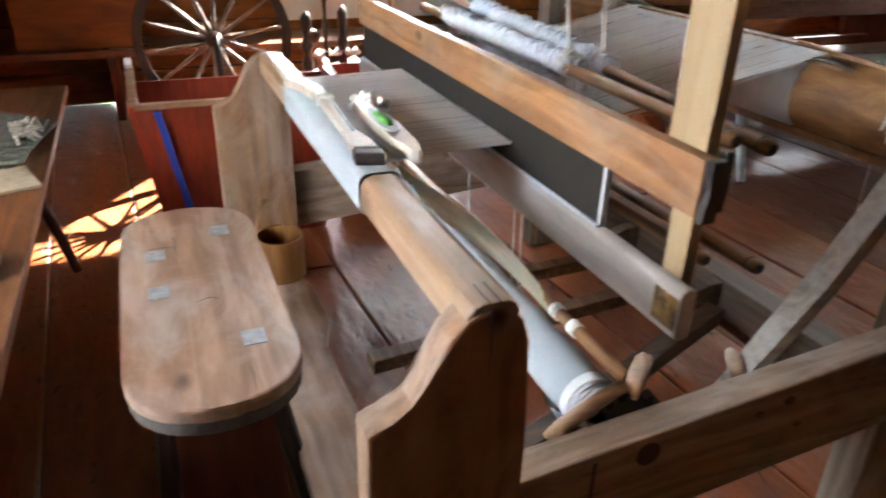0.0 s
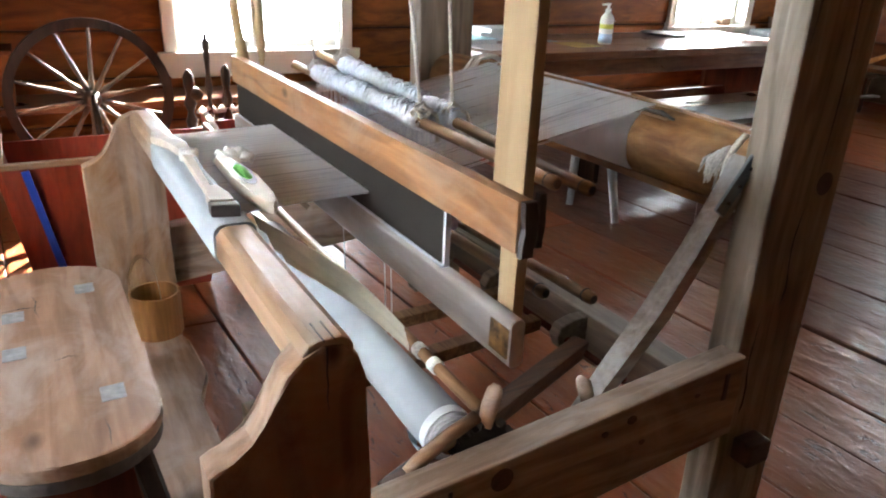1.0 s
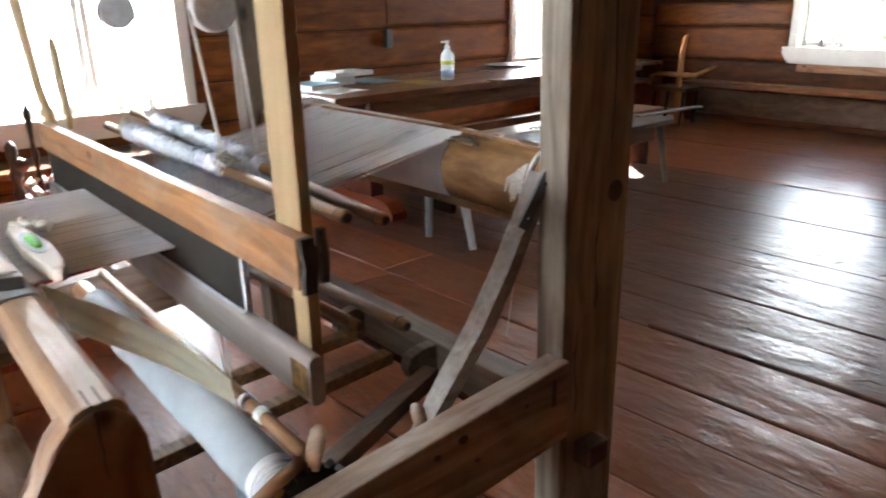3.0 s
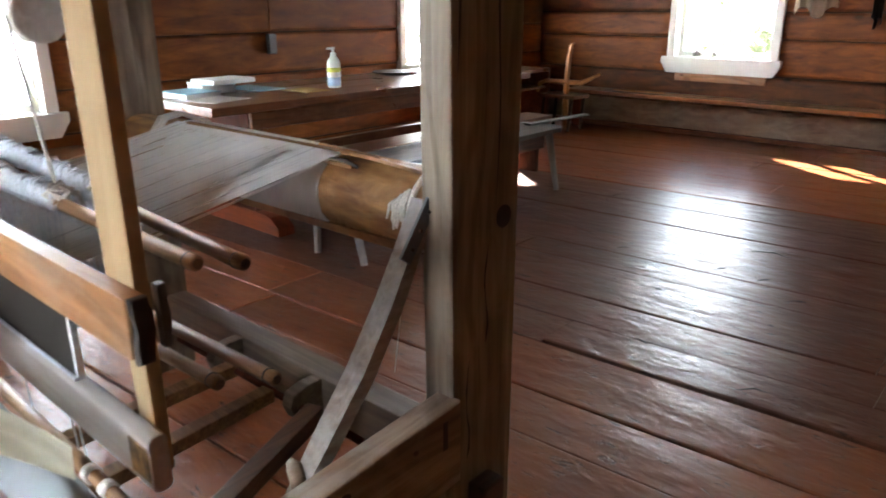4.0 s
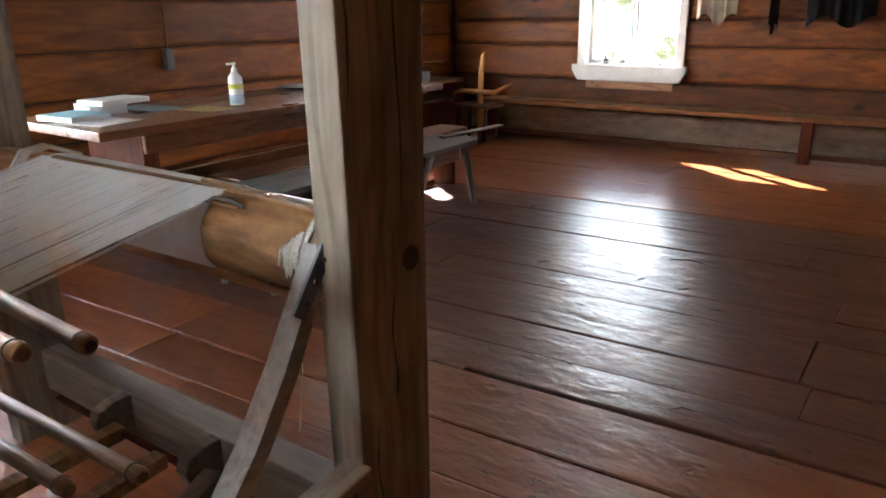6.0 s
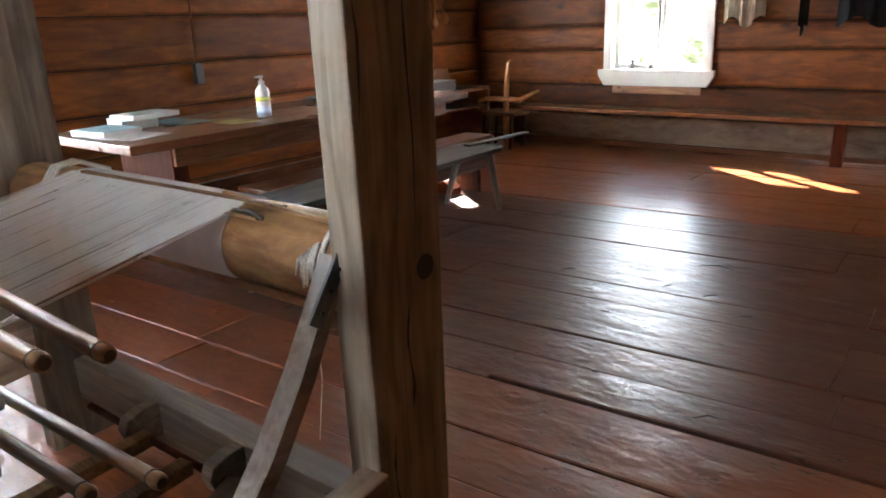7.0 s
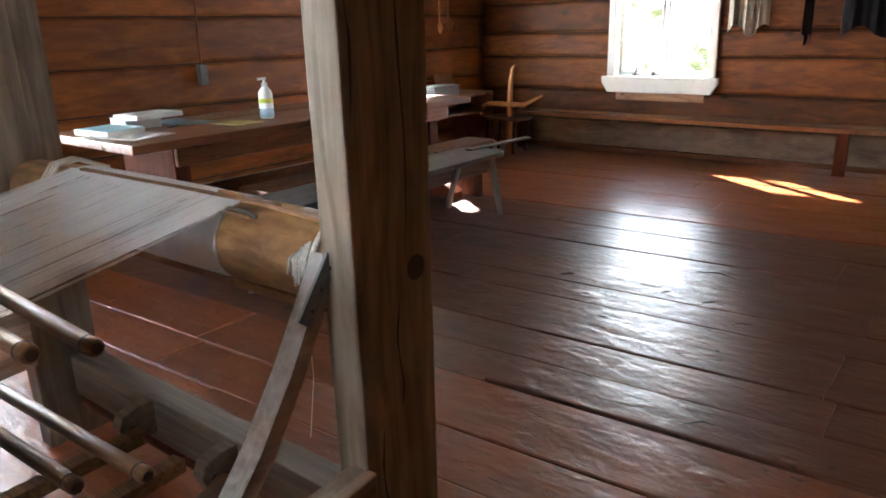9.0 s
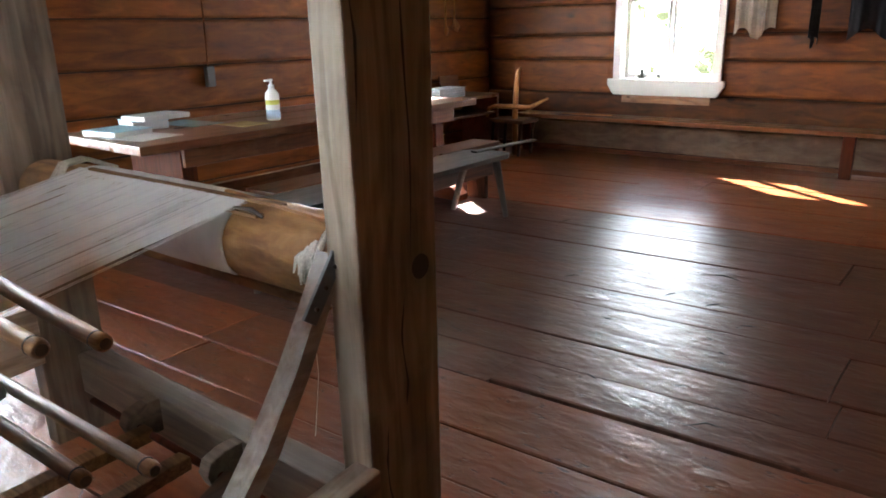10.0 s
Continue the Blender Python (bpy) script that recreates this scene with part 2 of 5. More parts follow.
def floor_material(name, dark, light, patch):
    """Old floor paint on lumpy boards: pits, raised knots and worn places."""
    m, n, l, b = mat_new(name)
    v = coords(n, l, (1, 0.16, 1))
    v2 = coords(n, l, (1, 0.4, 1))
    g = noise_tex(n, l, v, 24, 6, 0.5)
    big = noise_tex(n, l, v2, 2.2, 5, 0.5)
    col = ramp(n, l, g, [(0.3, dark), (0.7, light)])
    col = mixc(n, l, ramp(n, l, big, [(0.42, (0, 0, 0)), (0.72, (0.8, 0.8, 0.8))]), col, patch)
    w = noise_tex(n, l, v2, 9.0, 8, 1.2, 0.7)
    col = mixc(n, l, ramp(n, l, w, [(0.66, (0, 0, 0)), (0.74, (0.6, 0.6, 0.6))]), col, (0.24, 0.15, 0.1))
    vo = n.new("ShaderNodeTexVoronoi")
    vo.inputs["Scale"].default_value = 3.1
    l.new(coords(n, l, (1, 0.6, 1)), vo.inputs["Vector"])
    pits = noise_tex(n, l, coords(n, l, (1, 0.35, 1)), 30, 5, 0.8, 0.65)
    pit = ramp(n, l, pits, [(0.33, (0, 0, 0)), (0.4, (1, 1, 1))])
    col = mixc(n, l, pit, tuple(0.4 * c for c in dark), col)
    l.new(col, b.inputs["Base Color"])
    rr = n.new("ShaderNodeMapRange")
    rr.inputs[3].default_value, rr.inputs[4].default_value = 0.2, 0.46
    l.new(w, rr.inputs[0])
    l.new(rr.outputs[0], b.inputs["Roughness"])
    height = None
    for tex, weight in ((g, 0.5), (noise_tex(n, l, coords(n, l, (1, 0.45, 1)), 5.5, 3), 3.2), (noise_tex(n, l, coords(n, l, (1, 0.5, 1)), 17, 4, 0.7), 1.1), (pit, 0.3),
                        (ramp(n, l, vo.outputs["Distance"], [(0.02, (0.5, 0.5, 0.5)), (0.06, (1, 1, 1)), (0.2, (0, 0, 0))]), 1.2)):
        k = n.new("ShaderNodeMath")
        k.operation = "MULTIPLY_ADD"
        l.new(tex, k.inputs[0])
        k.inputs[1].default_value = weight
        if height:
            l.new(height, k.inputs[2])
        else:
            k.inputs[2].default_value = 0.0
        height = k.outputs[0]
    b.inputs["Specular IOR Level"].default_value = 0.42
    bump(n, l, b, height, 0.45, 0.008)
    return m


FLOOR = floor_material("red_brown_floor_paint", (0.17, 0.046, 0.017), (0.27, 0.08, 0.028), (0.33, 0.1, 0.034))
# two darker tones of the floor paint, chosen by board position
FLOOR_MID = floor_material("mid_tone_floor_paint", (0.105, 0.033, 0.015), (0.172, 0.055, 0.023), (0.21, 0.068, 0.026))
FLOOR_DARK = floor_material("dark_tone_floor_paint", (0.066, 0.026, 0.0155), (0.112, 0.042, 0.024), (0.14, 0.05, 0.026))


def glass_material():
    m, n, l, b = mat_new("window_glass")
    n.remove(b)
    t, g, x = n.new("ShaderNodeBsdfTransparent"), n.new("ShaderNodeBsdfGlossy"), n.new("ShaderNodeMixShader")
    g.inputs["Roughness"].default_value = 0.03
    x.inputs[0].default_value = 0.05
    l.new(t.outputs[0], x.inputs[1])
    l.new(g.outputs[0], x.inputs[2])
    l.new(x.outputs[0], n["Material Output"].inputs[0])
    return m


GLASS = glass_material()


def outside_material(name, strength, leaf, green):
    """Bright distance: pale sky, sunlit leaves and a light meadow."""
    m, n, l, b = mat_new(name)
    n.remove(b)
    v = coords(n, l, (1, 1, 1), False)
    f = noise_tex(n, l, v, 1.6, 7, 0.6, 0.65)
    col = ramp(n, l, f, [(leaf - 0.06, green), (leaf, tuple(1.5 * g for g in green)), (leaf + 0.07, (0.84, 0.92, 1.0))])
    e = n.new("ShaderNodeEmission")
    e.inputs[1].default_value = strength
    l.new(col, e.inputs[0])
    l.new(e.outputs[0], n["Material Output"].inputs[0])
    return m


# ---- mesh helpers ----
WHERE = {}


def thing(name, label, category, at=(0, 0, 0), group="", kind=""):
    ob = new(name)
    ob.location = at
    WHERE[ob.name] = Vector(at)
    return tagged(ob, label, category, group, kind)


def part(name, bm, material, parent, label="", smooth=False, kind=""):
    """Links bm, in world metres, as one mesh under parent; with no parent it is a thing of its own."""
    base = WHERE[parent.name] if parent else Vector()
    me = bpy.data.meshes.new(name)
    bmesh.ops.recalc_face_normals(bm, faces=bm.faces)
    bm.transform(Matrix.Translation(-base))
    bm.to_mesh(me)
    bm.free()
    if smooth:
        me.shade_smooth()
    me.materials.append(material)
    ob = new(name, me)
    if parent:
        ob.parent = parent
    WHERE[ob.name] = base
    return tagged(ob, label, kind=kind)


def solo(name, bm, material, label, category, group="", kind="", smooth=False):
    return tagged(part(name, bm, material, None, smooth=smooth), label, category, group, kind)


def box(x0, x1, y0, y1, z0, z1, bev=0.004, seg=2):
    bm = bmesh.new()
    bmesh.ops.create_cube(bm, size=1, matrix=Matrix.Translation(((x0 + x1) / 2, (y0 + y1) / 2, (z0 + z1) / 2)) @ Matrix.Diagonal((x1 - x0, y1 - y0, z1 - z0, 1)))
    if bev:
        bmesh.ops.bevel(bm, geom=bm.edges[:], offset=bev, segments=seg, affect="EDGES", profile=0.6)
    return bm


def obox(centre, size, m, bev=0.004):
    """A box of that size turned by m about its centre."""
    bm = box(-size[0] / 2, size[0] / 2, -size[1] / 2, size[1] / 2, -size[2] / 2, size[2] / 2, bev)
    bm.transform(Matrix.Translation(centre) @ m.to_4x4())
    return bm


def beam_between(a, b, w, h, bev=0.004, up=(0, 0, 1)):
    """A squared bar from a to b, w across and h along up."""
    a, b = Vector(a), Vector(b)
    y = (b - a).normalized()
    x = y.cross(Vector(up)).normalized()
    z = x.cross(y)
    m = Matrix((x, y, z)).transposed()
    return obox((a + b) / 2, (w, (b - a).length, h), m, bev)


def prism(profile, axis, a0, a1, bev=0.004):
    """A closed outline, extruded along axis 0, 1 or 2. The outline's pair runs through the other two axes in order."""
    bm = bmesh.new()

    def put3(p, a):
        q = list(p)
        q.insert(axis, a)
        return q
    v0 = [bm.verts.new(put3(p, a0)) for p in profile]
    v1 = [bm.verts.new(put3(p, a1)) for p in profile]
    k = len(profile)
    f0, f1 = bm.faces.new(v0), bm.faces.new(v1[::-1])
    for i in range(k):
        bm.faces.new((v0[i], v1[i], v1[(i + 1) % k], v0[(i + 1) % k]))
    if bev:
        es = [e for e in bm.edges if e in f0.edges[:] or e in f1.edges[:]]
        bmesh.ops.bevel(bm, geom=es, offset=bev, segments=2, affect="EDGES", profile=0.6)
    return bm


def tube(points, radii, n=12, flat=1.0, bm=None, wobble=0.0, rnd=None, turn=0.0):
    """A round bar swept through points with those radii (one or a list); n=4 with a turn is a squared one."""
    bm = bm or bmesh.new()
    pts = [Vector(p) for p in points]
    if isinstance(radii, (int, float)):
        radii = [radii] * len(pts)
    rings, side = [], None
    for i, p in enumerate(pts):
        d = (pts[min(i + 1, len(pts) - 1)] - pts[max(i - 1, 0)]).normalized()
        if side is None:
            side = d.cross(Vector((0, 0, 1)) if abs(d.z) < 0.9 else Vector((1, 0, 0))).normalized()
        else:
            side = (side - d * side.dot(d)).normalized()
        up = side.cross(d)
        ring = []
        for j in range(n):
            a = 2 * math.pi * j / n + turn
            r = radii[i] * (1 + (rnd.uniform(-wobble, wobble) if rnd else 0))
            ring.append(bm.verts.new(p + side * (r * math.cos(a)) + up * (r * flat * math.sin(a))))
        rings.append(ring)
    for r0, r1 in zip(rings, rings[1:]):
        for j in range(n):
            bm.faces.new((r0[j], r0[(j + 1) % n], r1[(j + 1) % n], r1[j]))
    bm.faces.new(rings[0][::-1])
    bm.faces.new(rings[-1])
    return bm


def ring(centre, axis, r, thick, width, n=32):
    """A flat hoop round axis 0, 1 or 2."""
    bm = bmesh.new()
    prof = [(r - thick, -width / 2), (r, -width / 2), (r, width / 2), (r - thick, width / 2)]
    rows = []
    for i in range(n):
        a = 2 * math.pi * i / n
        row = []
        for rad, off in prof:
            q = [rad * math.cos(a), rad * math.sin(a)]
            q.insert(axis, off)
            row.append(bm.verts.new(Vector(q) + Vector(centre)))
        rows.append(row)
    for i in range(n):
        for j in range(4):
            bm.faces.new((rows[i][j], rows[i][(j + 1) % 4], rows[(i + 1) % n][(j + 1) % 4], rows[(i + 1) % n][j]))
    return bm


def sheet(fn, nu, nv, thick=0.0):
    """A cloth through fn(u, v), u and v from 0 to 1."""
    bm = bmesh.new()
    g = [[bm.verts.new(fn(i / nu, j / nv)) for j in range(nv + 1)] for i in range(nu + 1)]
    for i in range(nu):
        for j in range(nv):
            bm.faces.new((g[i][j], g[i + 1][j], g[i + 1][j + 1], g[i][j + 1]))
    if thick:
        bmesh.ops.solidify(bm, geom=bm.faces[:], thickness=thick)
    return bm


def rounded(x0, x1, y0, y1, r, n=6):
    """Outline of a rectangle with round corners."""
    out = []
    for cx, cy, a0 in ((x1 - r, y1 - r, 0), (x0 + r, y1 - r, 90), (x0 + r, y0 + r, 180), (x1 - r, y0 + r, 270)):
        for i in range(n + 1):
            a = radians(a0 + 90 * i / n)
            out.append((cx + r * math.cos(a), cy + r * math.sin(a)))
    return out


# ---- the room ----
X0, X1, Y0, Y1, TOP = -0.95, 8.68, -1.9, 5.76, 2.45
WINS = {  # wall, along from, along to, sill, head
    "window_1": ("north", 1.63, 2.86, 0.66, 2.34),
    "window_2": ("north", 6.24, 7.3, 0.78, 2.3),
    "window_3": ("east", 2.98, 4.03, 0.81, 2.02),
    "window_4": ("west", 1.4, 2.4, 0.9, 1.8),
}


def wall_place(wall, a, d, z):
    """a along the wall, d behind its inner face."""
    return {"north": (a, Y1 + d, z), "south": (a, Y0 - d, z), "east": (X1 + d, a, z), "west": (X0 - d, a, z)}[wall]


def wall_box(wall, a0, a1, d0, d1, z0, z1, bev=0.0):
    p, q = wall_place(wall, a0, d0, z0), wall_place(wall, a1, d1, z1)
    return box(min(p[0], q[0]), max(p[0], q[0]), min(p[1], q[1]), max(p[1], q[1]), min(p[2], q[2]), max(p[2], q[2]), bev)


def join(*bms):
    out = bmesh.new()
    for b in bms:
        me = bpy.data.meshes.new("tmp")
        b.to_mesh(me)
        b.free()
        out.from_mesh(me)
        bpy.data.meshes.remove(me)
    return out


def log_mesh(wall, a0, a1, z0, z1, rnd):
    """One hewn log: a bulged face with a slow wander along its length."""
    bm = bmesh.new()
    k = max(2, int((a1 - a0) / 0.15))
    h = z1 - z0
    seed = rnd.uniform(0, 50)
    rows = []
    for i in range(k + 1):
        a = a0 + (a1 - a0) * i / k
        w = noise.noise((a * 1.3 + seed, seed, 0)) * 0.008
        e0 = 0.011 + 0.012 * noise.noise((a * 0.9, seed, 3))
        e1 = 0.011 + 0.012 * noise.noise((a * 0.9, seed + 9, 3))
        prof = ((0.05, z0), (0.006, z0 + e0), (-0.004 + w, z0 + e0 + 0.014), (-0.0065 + w, z0 + e0 + 0.035), (-0.008 + w, z0 + 0.5 * h), (-0.0065 + w, z1 - e1 - 0.035), (-0.004 + w, z1 - e1 - 0.014), (0.006, z1 - e1), (0.05, z1))
        rows.append([bm.verts.new(wall_place(wall, a, d, z)) for d, z in prof])
    for r0, r1 in zip(rows, rows[1:]):
        for j in range(8):
            bm.faces.new((r0[j], r0[j + 1], r1[j + 1], r1[j]))
    bm.faces.new(rows[0])
    bm.faces.new(rows[-1])
    return bm


def build_wall(wall, a0, a1, seams, label, across=None):
    """across: the logs of a wall that runs along y."""
    across = across or LOG_Y
    opens = [w for w in WINS.values() if w[0] == wall]
    pieces, cut = [], sorted({a0 - 0.2, a1 + 0.2, *(v for w in opens for v in w[1:3])})
    for s, e in zip(cut, cut[1:]):
        hole = next((w for w in opens if w[1] <= s and e <= w[2]), None)
        if hole:
            pieces += [wall_box(wall, s, e, 0.03, 0.2, 0, hole[3]), wall_box(wall, s, e, 0.03, 0.2, hole[4], TOP)]
        else:
            pieces.append(wall_box(wall, s, e, 0.03, 0.2, 0, TOP))
    ob = solo("wall_" + wall, join(*pieces), GAP, label, "wall", kind="structure")
    rnd = random.Random(len(wall) * 7 + 3)
    for z0, z1 in zip(seams, seams[1:]):
        s = a0
        for w in sorted(opens, key=lambda w: w[1]):
            if z1 > w[3] and z0 < w[4]:
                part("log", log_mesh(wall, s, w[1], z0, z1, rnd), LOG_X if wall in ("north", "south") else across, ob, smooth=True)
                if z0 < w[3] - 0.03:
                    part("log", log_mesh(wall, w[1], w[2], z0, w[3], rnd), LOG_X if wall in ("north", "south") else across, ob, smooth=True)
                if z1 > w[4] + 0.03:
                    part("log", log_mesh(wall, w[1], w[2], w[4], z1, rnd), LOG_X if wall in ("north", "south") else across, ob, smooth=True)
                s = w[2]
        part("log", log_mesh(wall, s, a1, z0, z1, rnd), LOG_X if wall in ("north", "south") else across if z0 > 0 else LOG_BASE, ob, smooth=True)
    return ob


def build_window(name, wall, a0, a1, z0, z1):
    ob = thing(name, "white-painted wooden window with a deep sill and bright daylight", "window", wall_place(wall, (a0 + a1) / 2, 0, z0), kind="structure")
    c = 0.085
    part("casing", wall_box(wall, a0 - c + 0.03, a0 + 0.03, -0.045, 0.02, z0 - 0.01, z1 + c, 0.006), WHITE, ob)
    part("casing", wall_box(wall, a1 - 0.03, a1 + c - 0.03, -0.045, 0.02, z0 - 0.01, z1 + c, 0.006), WHITE, ob)
    part("head", wall_box(wall, a0 - c, a1 + c, -0.05, 0.02, z1 - 0.03, z1 + c, 0.006), WHITE, ob)
    k0, k1, d = a0 - 0.1, a1 + 0.1, 0.085
    prof = [(k0, z0 + 0.005), (k1, z0 + 0.005), (k1, z0 - 0.055), (k1 - 0.07, z0 - 0.16), (k0 + 0.07, z0 - 0.16), (k0, z0 - 0.055)]
    p0, p1 = wall_place(wall, 0, -d, 0), wall_place(wall, 0, -0.024, 0)
    ax = 1 if wall in ("north", "south") else 0
    part("sill", prism(prof, ax, min(p0[ax], p1[ax]), max(p0[ax], p1[ax]), 0.006), WHITE, ob)
    part("sill_board", wall_box(wall, a0 + 0.003, a1 - 0.003, -0.023, 0.16, z0 - 0.03, z0 + 0.003, 0.003), WHITE, ob)
    for s, e in ((a0 + 0.002, a0 + 0.022), (a1 - 0.022, a1 - 0.002)):
        part("jamb", wall_box(wall, s, e, 0.021, 0.19, z0 + 0.004, z1 - 0.002), WHITE, ob)
    part("jamb", wall_box(wall, a0 + 0.023, a1 - 0.023, 0.021, 0.19, z1 - 0.022, z1 - 0.002), WHITE, ob)
    mid = (a0 + a1) / 2
    for s, e in ((a0 + 0.024, mid - 0.004), (mid + 0.004, a1 - 0.024)):
        sash = part("sash", join(wall_box(wall, s, s + 0.045, 0.09, 0.125, z0 + 0.006, z1 - 0.024, 0.004), wall_box(wall, e - 0.045, e, 0.09, 0.125, z0 + 0.006, z1 - 0.024, 0.004),
                                 wall_box(wall, s + 0.046, e - 0.046, 0.09, 0.125, z0 + 0.006, z0 + 0.06, 0.004), wall_box(wall, s + 0.046, e - 0.046, 0.09, 0.125, z1 - 0.07, z1 - 0.024, 0.004),
                                 *[wall_box(wall, s + 0.046, e - 0.046, 0.095, 0.12, z0 + (z1 - z0) * k / 3 - 0.012, z0 + (z1 - z0) * k / 3 + 0.012, 0.003) for k in (2,)]), WHITE, ob)
        for b0, b1 in ((z0 + 0.058, z0 + (z1 - z0) * 2 / 3 - 0.01), (z0 + (z1 - z0) * 2 / 3 + 0.01, z1 - 0.068)):
            g = part("pane", wall_box(wall, s + 0.044, e - 0.044, 0.105, 0.109, b0, b1), GLASS, sash)
            g.visible_shadow = False
    return ob


SEAMS_N = (0.0, 0.2, 0.5, 0.8, 1.13, 1.49, 1.82, 2.13, TOP)
SEAMS_E = (0.0, 0.33, 0.65, 1.01, 1.27, 1.6, 1.9, 2.2, TOP)
build_wall("north", X0, X1, SEAMS_N, "wall of broad hewn logs, stained orange brown, with dark seams")
build_wall("east", Y0, Y1, SEAMS_E, "wall of broad hewn logs, dark orange brown", LOG_E)
build_wall("west", Y0, Y1, SEAMS_E, "wall of broad hewn logs, dark brown")
build_wall("south", X0, X1, SEAMS_N, "wall of broad hewn logs, brown")
solo("ceiling", join(*[box(X0 - 0.2, X1 + 0.2, Y0 - 0.2 + 0.262 * i, Y0 - 0.2 + 0.262 * i + 0.258, TOP, TOP + 0.04, 0.004) for i in range(31)]), CEIL, "low brown board ceiling", "ceiling", kind="structure")
# out of view; its east and north eaves are sized to trim the sun patches
solo("roof", box(X0 - 0.3, X1 + 0.95, Y0 - 0.3, Y1 + 0.78, TOP + 0.045, TOP + 0.15, 0), DARK_X, "unseen dark roof deck with long eaves that cut the sun", "roof", kind="structure")
for _n, _w in WINS.items():
    build_window(_n, *_w)
solo("ground", box(-60, 60, -60, 60, -0.6, -0.45, 0), plain("meadow", (0.22, 0.3, 0.08), 0.9, 0, 0.4, 0.6), "sunlit pale green meadow outside the house", "ground", kind="structure")
# bright distance outside the windows, low enough to let the sun in over it
for _m, _s, _b in (("north", OUTSIDE * 2.4, (X0 - 8, X1 + 10, Y1 + 9, Y1 + 9.05)), ("east", OUTSIDE * 2.5, (X1 + 9, X1 + 9.05, Y0 - 8, Y1 + 8.9)),
                   ("west", OUTSIDE * 2.0, (X0 - 5.05, X0 - 5, Y0 - 8, Y1 + 8)), ("south", OUTSIDE * 0.7, (X0 - 8, X1 + 8, Y0 - 9.05, Y0 - 9))):
    solo("backdrop", box(*_b, -0.44, 4.6 if _m != "west" else 7.0, 0), outside_material("distance_" + _m, _s, 0.44 if _m == "east" else 0.32, (0.0075, 0.0088, 0.005)), "bright blown-out garden with sunlit leaves", "backdrop", kind="structure")


# ---- the loom ----
NEAR_O, NEAR_I = 1.353, 1.408
FAR_I, FAR_O = 2.925, 2.985
loom = thing("loom", "old wooden floor loom with a pale grey warp and half-woven linen", "loom", (1.6, 2.15, 0))
ARM = [(0.866, 0.0), (0.866, 0.688), (0.88, 0.696), (0.9, 0.702), (0.93, 0.717), (0.949, 0.743), (0.961, 0.777), (0.977, 0.812), (1.0, 0.834), (1.03, 0.846), (1.058, 0.842), (1.08, 0.82), (1.091, 0.785), (1.097, 0.6), (1.1, 0.0)]
for s, e in ((NEAR_O, NEAR_I), (FAR_I, FAR_O)):
    part("arm_board", prism([(x - (0.016 if s > 2 else 0), z) for x, z in ARM], 1, s, e, 0.006), PINE_Z, loom, "worn pine end board with a curved shoulder")
BREAST = [(1.012, 0.78), (1.0, 0.794), (1.0, 0.836), (1.01, 0.849), (1.022, 0.853), (1.058, 0.853), (1.069, 0.847), (1.074, 0.836), (1.074, 0.796), (1.062, 0.78)]
part("breast_beam", prism(BREAST, 1, NEAR_O + 0.004, FAR_I + 0.02, 0.004), BREAST_Y, loom, "honey-coloured breast beam, polished by use", smooth=False)
part("cloth_on_beam", prism(rounded(0.9965, 1.0775, 0.776, 0.857, 0.02, 8), 1, 1.83, 2.52, 0.001), CLOTH_B, loom, "pale blue-white woven linen round the beam", smooth=False)
# side rails, posts
for y0, y1 in ((1.42, 1.488), (2.955, 3.023)):
    part("side_rail", prism([(0.93, 0.235), (2.045, 0.325), (2.045, 0.528), (0.93, 0.441)], 1, y0, y1, 0.005), GREY_X, loom, "broad weathered pine side rail")
for y0, y1 in ((1.44, 1.522), (2.985, 3.067)):
    part("rear_post", prism([(2.046, 0), (2.256, 0), (2.262, 1.98), (2.022, 1.98)], 1, y0, y1, 0.006), POST_Z if y0 < 2 else OLD_POST, loom, "thick grey-brown upright post with a round hole" if y0 < 2 else "thick dark brown upright post")
    part("top_rail", box(1.1, 2.5, y0 + 0.005, y1 - 0.005, 1.985, 2.1, 0.006), PINE_X, loom)
part("top_cross_beam", box(1.33, 1.42, 1.36, 3.15, 2.104, 2.2, 0.006), PINE_Y, loom)
part("pulley_bar", box(1.5, 1.57, 1.4, 3.1, 2.104, 2.17, 0.006), PINE_Y, loom)
hole = bmesh.new()
tube([(2.206, 1.4385, 0.907), (2.206, 1.50, 0.907)], 0.026, 20, bm=hole)
part("axle_hole", hole, BLACKW, loom, "dark round hole")
tube_bm = tube([(1.393, 1.4185, 0.437), (1.393, 1.47, 0.437)], 0.025, 20)
part("axle_peg", tube_bm, DARK_Y, loom, "dark round peg end")
part("mortise_slot", box(1.278, 1.287, 1.4185, 1.45, 0.36, 0.452, 0.002), BLACKW, loom, "dark slot")
part("mortise_slot", box(1.985, 2.0, 1.4185, 1.45, 0.43, 0.5, 0.002), BLACKW, loom, "dark slot")
for kx, kz, kr in ((1.64, 0.455, 0.009), (1.71, 0.468, 0.013), (1.75, 0.4, 0.008), (1.9, 0.47, 0.007)):
    part("knot", tube([(kx, 1.4178, kz), (kx, 1.46, kz)], kr, 10, 0.8), DARK_X, loom, "dark knot")
part("rear_cross_beam", box(2.16, 2.25, 1.455, 3.05, 0.16, 0.305, 0.006), CROSS_Y, loom, "weathered cross beam near the floor")
part("tenon_key", box(2.09, 2.165, 1.385, 1.438, 0.225, 0.285, 0.006), DARK_X, loom, "dark tenon end")
